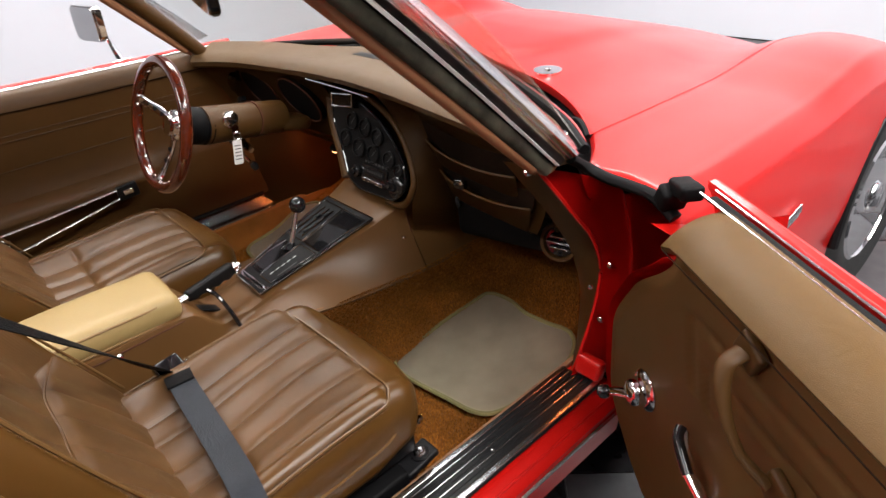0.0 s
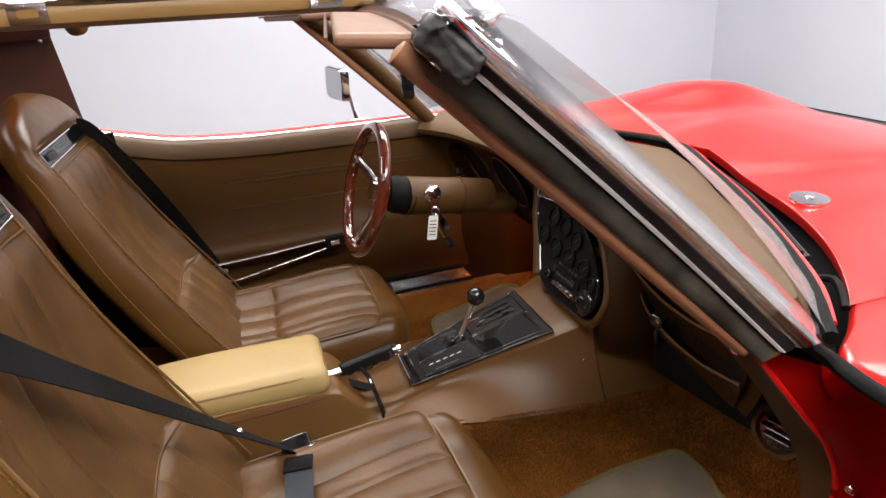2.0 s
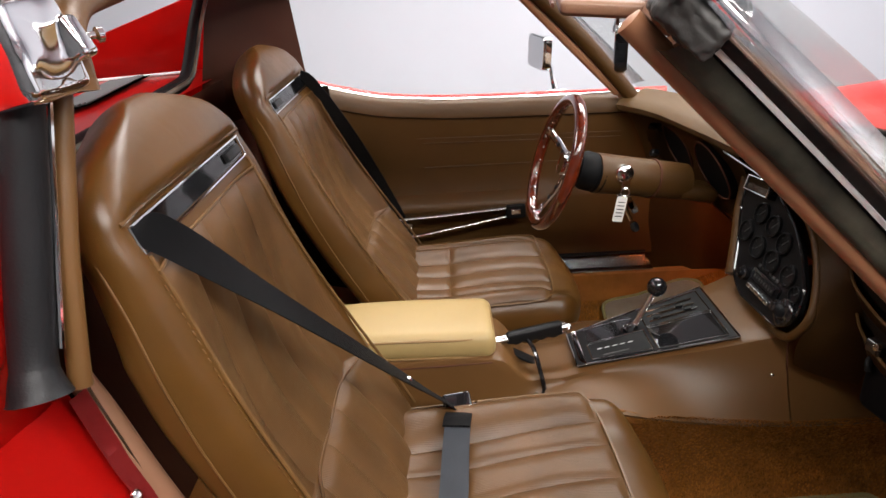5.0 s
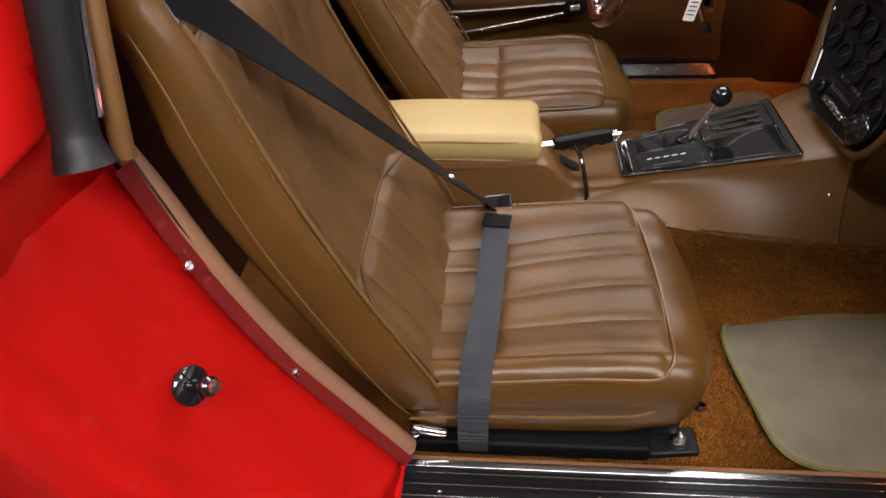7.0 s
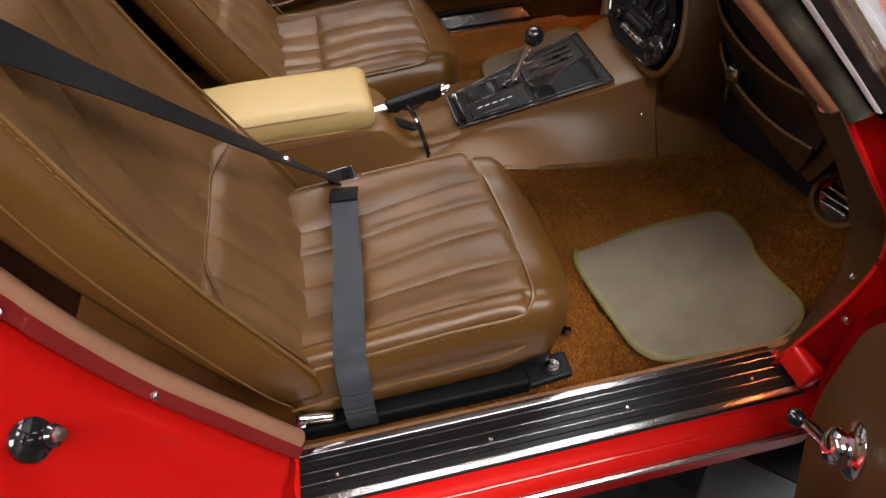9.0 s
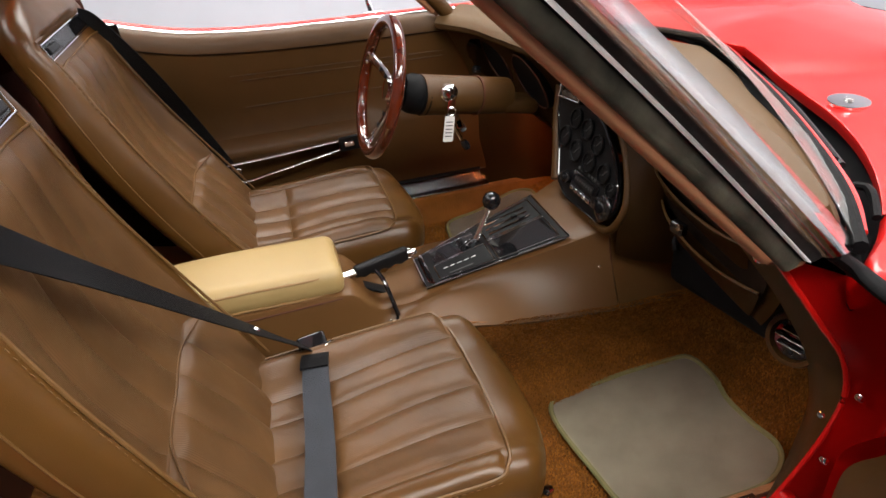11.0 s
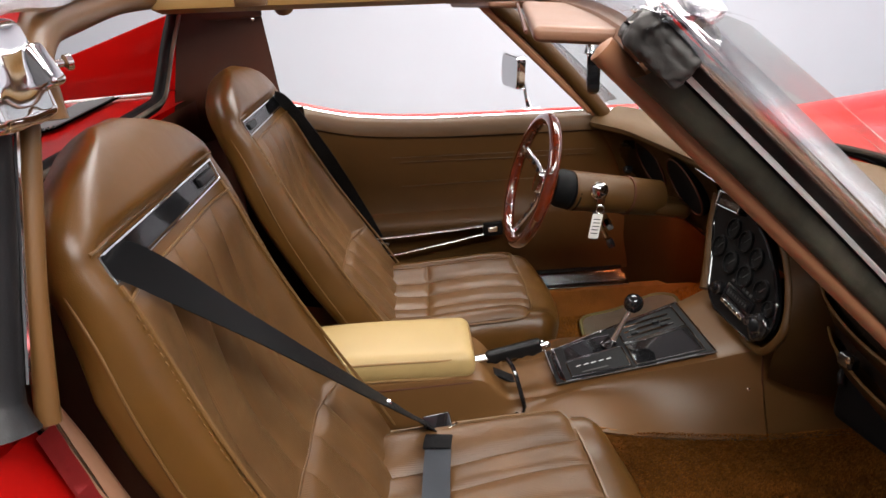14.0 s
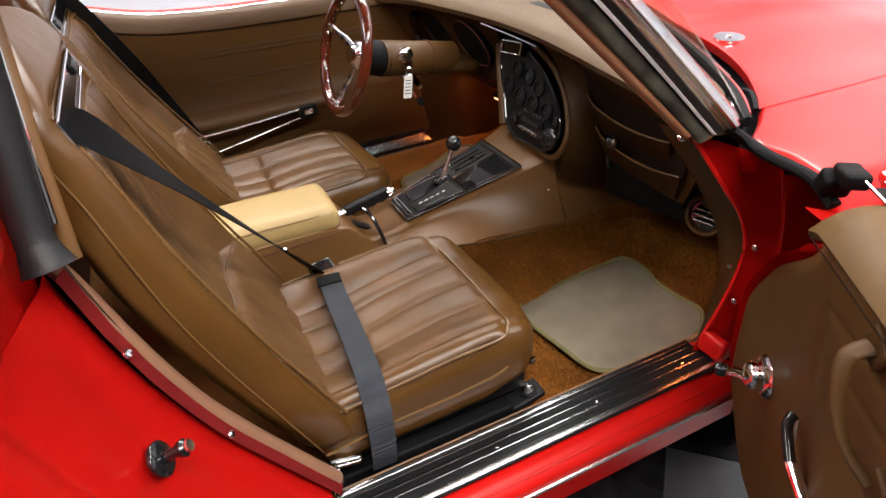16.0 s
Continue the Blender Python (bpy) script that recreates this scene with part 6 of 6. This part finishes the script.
def driver_door():
    t = thing("driver_door", "closed red car door with a tan vinyl inner panel", "car door", "doors")
    sec = []
    for i in range(60):
        x = -1.0 + 1.02 * i / 59
        b = belt_z(x)
        dz = b - 0.882
        k = max(0, (x + 0.05)) * 0.6
        arm = 0.75 if x < -0.36 else max(0, 1 - (x + 0.36) / 0.06) * 0.75
        prof = [(0.735, b + 0.002), (0.718, b + 0.003), (0.702, b - 0.006), (0.694, b - 0.022), (0.692, b - 0.045), (0.697, b - 0.050), (0.702, 0.78 + dz * 0.6), (0.712, 0.70 + dz * 0.3), (0.716, 0.64), (0.708, 0.605), (0.70 - 0.035 * arm, 0.585), (0.70 - 0.045 * arm, 0.572), (0.70 - 0.042 * arm, 0.555), (0.70 - 0.010 * arm, 0.53), (0.700, 0.48), (0.694, 0.42), (0.688, 0.372), (0.74, 0.365)]
        sec.append([(x, y, z) for y, z in prof])
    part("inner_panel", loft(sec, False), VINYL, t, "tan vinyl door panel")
    part("pad_seam", tube([(x, 0.693, belt_z(x) - 0.048) for x in (-1.0, -0.9, -0.75, -0.5, -0.25, 0.0)], 0.0014, 50, sides=6), POCKET, t)
    for x0, x1, z0, z1 in ((-0.72, -0.10, 0.785, 0.775), (-0.70, -0.10, 0.770, 0.760), (-0.70, -0.12, 0.690, 0.690)):
        part("embossed_line", tube([(x0, 0.700 if z0 > 0.75 else 0.711, z0), ((x0 + x1) / 2, 0.700 if z0 > 0.75 else 0.711, (z0 + z1) / 2), (x1, 0.701 if z0 > 0.75 else 0.711, z1)], 0.0013, 12, sides=6), VINYL, t)
    part("outer_skin", sheet(lambda u, v: (-1.0 + 1.02 * u, 0.775 + 0.09 * math.sin(min(1, v * 1.6) * math.pi / 2), belt_z(-1.0 + 1.02 * u) - 0.012 - 0.60 * v), 30, 14, 0.01), RED, t)
    part("belt_moulding", tube([(x, 0.752, belt_z(x) - 0.001) for x in (-1.01, -0.93, -0.8, -0.6, -0.3, 0.0)], 0.005, 50), SILL_METAL, t)
    part("belt_rubber", tube([(x, 0.762, belt_z(x) - 0.003) for x in (-1.01, -0.93, -0.8, -0.6, -0.3, 0.0)], 0.006, 50), RUBBER, t)
    part("belt_red", tube([(x, 0.775, belt_z(x) - 0.004) for x in (-1.01, -0.93, -0.8, -0.6, -0.3, 0.05)], 0.012, 50), RED, t)
    part("bottom_rubber", tube([(-0.9, 0.69, 0.374), (0.0, 0.69, 0.374)], 0.007, 4), BLACK, t)
    # pull handle of two bright strips that meet in a black switch plate
    part("pull_strip", tube([(-0.80, 0.652, 0.546), (-0.65, 0.650, 0.553), (-0.455, 0.654, 0.566)], 0.010, 20, flat=0.45, sides=10), ALU, t, "bright metal strip")
    part("pull_strip", tube([(-0.80, 0.668, 0.497), (-0.745, 0.655, 0.487), (-0.65, 0.652, 0.503), (-0.455, 0.656, 0.537)], 0.008, 24, flat=0.5, sides=10), ALU, t, "bright metal pull bar")
    sw = part("switch_plate", rbox((0.062, 0.012, 0.046), 0.005, pose(-0.425, 0.655, 0.552, 0, -4, 0), (1, 1, 1)), SATIN, t, "black door release plate")
    part("release_tab", rbox((0.03, 0.008, 0.018), 0.004, pose(-0.425, 0.648, 0.552, 0, -4, 0), (1, 1, 1)), CHROME, sw)
    m = thing("door_mirror", "rounded square chrome door mirror on a slim stalk", "mirror")
    part("foot", rbox((0.06, 0.03, 0.012), 0.005, pose(-0.285, 0.79, 0.889), (1, 1, 1)), CHROME, m)
    part("stalk", tube([(-0.285, 0.79, 0.890), (-0.293, 0.80, 0.93), (-0.306, 0.805, 0.985)], lambda u: 0.0105 - 0.003 * u, 10, flat=0.8), CHROME, m)
    hm = basis((-0.346, 0.80, 1.005), V(0.28, -0.96, 0), V(0.05, 0.02, 1))
    shell = rounded([(-0.058, -0.046), (0.058, -0.050), (0.060, 0.046), (-0.060, 0.052)], 0.018)
    hd = part("housing", slab(shell, 0.022, hm @ pose(0, 0, -0.026), 0.006), CHROME, m, "chrome mirror housing")
    part("mirror_glass", slab([(x * 0.93, y * 0.93) for x, y in shell], 0.003, hm @ pose(0, 0, -0.003), 0.0008), material("mirror_silver", (0.92, 0.92, 0.93), 0.015, metal=1.0, vary=0.0), hd, "silvered mirror glass")
    part("pivot", turned([(0.010, 0), (0.012, 0.01), (0.008, 0.022), (0, 0.024)], axis((-0.322, 0.803, 0.985), (0.7, -0.3, 0)), 14), CHROME, m)


driver_door()


def passenger_door():
    """The open door: local x runs rearward along it, local y towards the cabin, local z up."""
    t = thing("passenger_door", "open red car door with a tan vinyl inner panel", "car door", "doors")
    m = basis((-0.019, -0.909, 0), (-0.548, -0.836, 0), (0.836, -0.548, 0))
    t.matrix_basis = m
    sgn = -1
    L = 1.03
    def top(a):
        return 0.843 + 0.012 * a + 0.07 * max(0, (a - 0.75) / 0.3) ** 2
    def front(z):
        """How far forward the panel reaches at height z."""
        return lerp_table([(0.24, 0.06), (0.29, -0.06), (0.38, -0.155), (0.50, -0.158), (0.64, -0.085), (0.78, 0.045), (0.85, 0.05)], z)
    def panel(u, v):
        z = 0.262 + (top(0.2) - 0.012 - 0.262) * v
        a0 = front(z)
        a = a0 + (L - a0) * u
        z = 0.262 + (top(a) - 0.012 - 0.262) * v
        y = 0.066 - 0.030 * max(0, (z - (top(a) - 0.06)) / 0.055) ** 2
        y -= 0.012 * max(0, (z - 0.77) / 0.05)
        y += 0.034 / (1 + math.exp((z - 0.60 + 0.05 * a) / 0.014)) * (1 / (1 + math.exp(-(a - 0.25) / 0.02)))
        for z0, a1 in ((0.725, 0.12), (0.675, 0.17)):
            y -= 0.0045 * math.exp(-((z - z0 - 0.02 * a) / 0.007) ** 2) / (1 + math.exp(-(a - a1) / 0.012))
            y -= 0.0045 * math.exp(-((a - a1 + (z - z0) * 0.25) / 0.008) ** 2) * (1 if 0.61 < z < z0 else 0)
        y -= 0.012 * max(0, 1 - u / 0.03)
        return (a, sgn * y, z)
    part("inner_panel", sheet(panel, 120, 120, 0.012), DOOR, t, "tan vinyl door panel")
    def pad(u, v):
        a = 0.045 + (L - 0.045) * u
        w = v * 1.25
        y = -0.001 + 0.083 * min(1, w) - 0.010 * max(0, w - 1) * 4
        z = top(a) + 0.004 - 0.040 * min(1, w) ** 2.4 - 0.050 * max(0, w - 1) * 4 * 0.25 - 0.012 * max(0, 1 - u * 25) ** 2
        return (a, sgn * y, z)
    part("top_pad", sheet(pad, 40, 24, 0.010), DOORPAD, t, "pale tan padded top")
    part("pad_seam", tube([(a, sgn * 0.0815, top(a) - 0.050) for a in (0.05, 0.3, 0.6, 1.0)], 0.0010, 30, sides=6), POCKET, t)
    def outer(u, v):
        a = -0.05 + (L + 0.05) * u
        return (a, sgn * (-0.035 - 0.075 * math.sin(min(1, v * 1.7) * math.pi / 2)), top(a) - 0.004 - 0.58 * v)
    part("outer_skin", sheet(outer, 30, 16, 0.01), RED, t)
    part("front_shell", sheet(lambda u, v: (lambda z: (front(min(z, 0.78)) - 0.025 + (0.03 if z > 0.76 else 0), sgn * (0.055 - 0.16 * v), z))(0.262 + 0.555 * u), 24, 8, 0.01), RED, t)
    part("front_top", sheet(lambda u, v: (-0.03 + 0.10 * u, sgn * (0.06 - 0.10 * v), 0.79 - 0.02 * v + 0.02 * u), 4, 4, 0.01), RED, t)
    part("bright_trim", tube([(a, sgn * 0.004, top(a) + 0.002) for a in (0.0, 0.3, 0.6, 1.0)], 0.0024, 30), STRIP, t, "bright belt moulding")
    part("window_slot", rbox((L - 0.02, 0.016, 0.006), 0.002, pose(L / 2, sgn * -0.008, top(0.5) - 0.003, 0, -0.7, 0), (1, 1, 1)), RUBBER, t)
    part("outer_bright", tube([(a, sgn * -0.020, top(a) + 0.002) for a in (0.0, 0.3, 0.6, 1.0)], 0.0018, 30), STRIP, t)
    part("red_edge", tube([(a, sgn * -0.034, top(a) - 0.004) for a in (-0.03, 0.3, 0.6, 1.0)], 0.010, 30), RED, t)
    part("corner_rubber", rbox((0.062, 0.036, 0.026), 0.007, pose(-0.040, sgn * 0.004, 0.834, 0, 6, sgn * 8), (3, 2, 2), lambda p: p + V(0, 0, 0.006 * math.sin(p.x * 60))), RUBBER, t, "black rubber corner seal")
    part("corner_rubber", rbox((0.034, 0.044, 0.040), 0.008, pose(-0.064, sgn * 0.012, 0.812, 0, 25, 0), (2, 2, 2)), RUBBER, t)
    # window crank
    hub = V(0.018, sgn * 0.075, 0.497)
    cr = part("window_crank", turned([(0.036, -0.012), (0.037, -0.006), (0.034, -0.002), (0.026, 0.002), (0.024, 0.008), (0.0245, 0.014), (0.021, 0.021), (0.013, 0.026), (0, 0.028)], axis(hub, (0, sgn, 0)), 32), CHROME, t, "chrome window crank")
    part("crank_arm", tube([hub + V(0.004, sgn * 0.016, 0), hub + V(-0.022, sgn * 0.026, -0.016), hub + V(-0.048, sgn * 0.036, -0.036)], lambda u: 0.0105 - 0.003 * u, 14, sides=12), CHROME, cr)
    part("crank_knob", turned([(0.006, 0), (0.011, 0.003), (0.0135, 0.010), (0.012, 0.018), (0.007, 0.022), (0, 0.023)], axis(hub + V(-0.048, sgn * 0.034, -0.036), (-0.5, sgn, -0.3)), 20), GLOSS, cr, "black crank knob")
    # pull handle
    part("pull_handle", tube([(0.256, sgn * 0.082, 0.776), (0.262, sgn * 0.106, 0.764), (0.284, sgn * 0.112, 0.722), (0.312, sgn * 0.104, 0.680), (0.338, sgn * 0.082, 0.652)], lambda u: 0.0130 - 0.0055 * min(1, u * 1.6) + 0.003 * max(0, u - 0.8) * 5, 30, sides=12, flat=0.55), VINYL, t, "tan moulded pull handle")
    part("pull_base", rbox((0.046, 0.014, 0.040), 0.006, pose(0.258, sgn * 0.074, 0.776, 0, 25, 0), (3, 1, 3)), VINYL, t)
    part("pull_base", rbox((0.036, 0.014, 0.046), 0.006, pose(0.342, sgn * 0.074, 0.648, 0, 20, 0), (3, 1, 3)), VINYL, t)
    # release lever
    part("release_lever", tube([(0.165, sgn * 0.084, 0.556), (0.19, sgn * 0.094, 0.541), (0.215, sgn * 0.094, 0.524), (0.262, sgn * 0.084, 0.496)], 0.0095, 16, sides=10, flat=0.6), CHROME, t, "black and chrome release lever")
    part("lever_cap", tube([(0.160, sgn * 0.083, 0.560), (0.175, sgn * 0.094, 0.551), (0.215, sgn * 0.098, 0.527)], 0.0085, 8, sides=10), GLOSS, t)


passenger_door()


def courtesy_lamps():
    for s in (-1, 1):
        t = thing("courtesy_lamp", "small warm courtesy lamp under the dashboard", "lamp", "courtesy lamps")
        t.location = (0.165, 0.40, 0.548) if s > 0 else (0.10, -0.565, 0.560)
        part("base", rbox((0.05, 0.03, 0.014), 0.004, pose(0, 0, 0.008), (1, 1, 1)), BLACK, t)
        part("lens", rbox((0.04, 0.022, 0.008), 0.003, pose(0, 0, -0.002), (1, 1, 1)), glow("warm_lens", (1.0, 0.45, 0.18), 4.0), t, "glowing amber lens")
        la = bpy.data.lights.new("courtesy_bulb", "AREA")
        la.shape, la.size, la.energy, la.color = "DISK", 0.035, COURTESY[s], (1.0, 0.24, 0.06)
        lo = new("courtesy_bulb", la)
        lo.matrix_world = look((0.165, 0.40, 0.538), (0.13, 0.66, 0.46)) if s > 0 else look((0.10, -0.565, 0.550), (-0.02, -0.66, 0.35))


courtesy_lamps()


# ---- visors and inside mirror ----
def visors():
    for s, at in ((-1, pose(-0.447, -0.375, 1.222, 1.2, 5, -8)), (1, pose(-0.455, 0.36, 1.216, -1.5, 3, 8))):
        t = thing("sun_visor", "faded tan padded sun visor folded flat", "sun visor", "sun visors")
        part("pad", rbox((0.104, 0.38, 0.014), 0.0075, at, (5, 12, 1), lambda p: p + V(0.012 * (p.y / 0.22) * (-1 if s > 0 else 1) * (1 if p.x > 0 else 0), 0, 0)), PINK, t)
        part("seam", tube([at @ V(x, y, 0.003) for x, y in ((-0.0585, -0.2), (-0.0585, 0.2))], 0.002, 6, sides=6), BROWN, t)
        part("arm", tube([at @ V(0.03, -s * 0.185, 0.004), at @ V(0.05, -s * 0.20, 0.008), at @ V(0.075, -s * 0.205, 0.016)], 0.004, 10), CHROME, t)
    part("visor_clip", rbox((0.014, 0.01, 0.03), 0.003, pose(-0.345, -0.105, 1.225, 0, 20, 0), (1, 1, 1)), CHROME, CAR)
    m = thing("rear_view_mirror", "black-backed rear view mirror under the header", "mirror")
    at = basis((-0.336, -0.075, 1.132), V(-0.26, -0.96, 0), V(0, 0, 1))
    sh = rounded([(-0.13, -0.028), (0.13, -0.034), (0.135, 0.03), (-0.13, 0.032)], 0.022)
    part("shell", slab(sh, 0.018, at @ pose(0.0, 0, -0.012), 0.006), GLOSS, m)
    part("glass", slab([(x * 0.93, y * 0.9) for x, y in sh], 0.002, at @ pose(0.0, 0, 0.006), 0.0005), CHROME, m, "mirror glass")
    part("stem", tube([(-0.330, -0.02, 1.140), (-0.318, -0.01, 1.19), (-0.335, 0.0, 1.225)], 0.006, 10), CHROME, m)


visors()


# ---- floor tiles near the sill (pieces of the floor) ----
def tiles():
    side = 0.50
    m = pose(0.012, -0.642, 0, 0, 0, -45)
    meshes = {}
    for i in range(-7, 8):
        for j in range(-7, 8):
            p = m @ V((i + 0.5) * side, (j + 0.5) * side, 0)
            if not (-3.5 < p.x < 4.2 and -3.6 < p.y < 0.2):
                continue
            key = (i + j) % 2
            if key not in meshes:
                ob = link("tile", rbox((side - 0.004, side - 0.004, 0.012), 0.0015, Matrix(), (1, 1, 1)), TILE_GREY if key else TILE_BLACK, FLOOR, "", False)
                meshes[key] = ob.data
            else:
                ob = new("tile", meshes[key])
                ob.parent = FLOOR
            ob.matrix_basis = pose(p.x, p.y, -0.006, 0, 0, -45)


tiles()
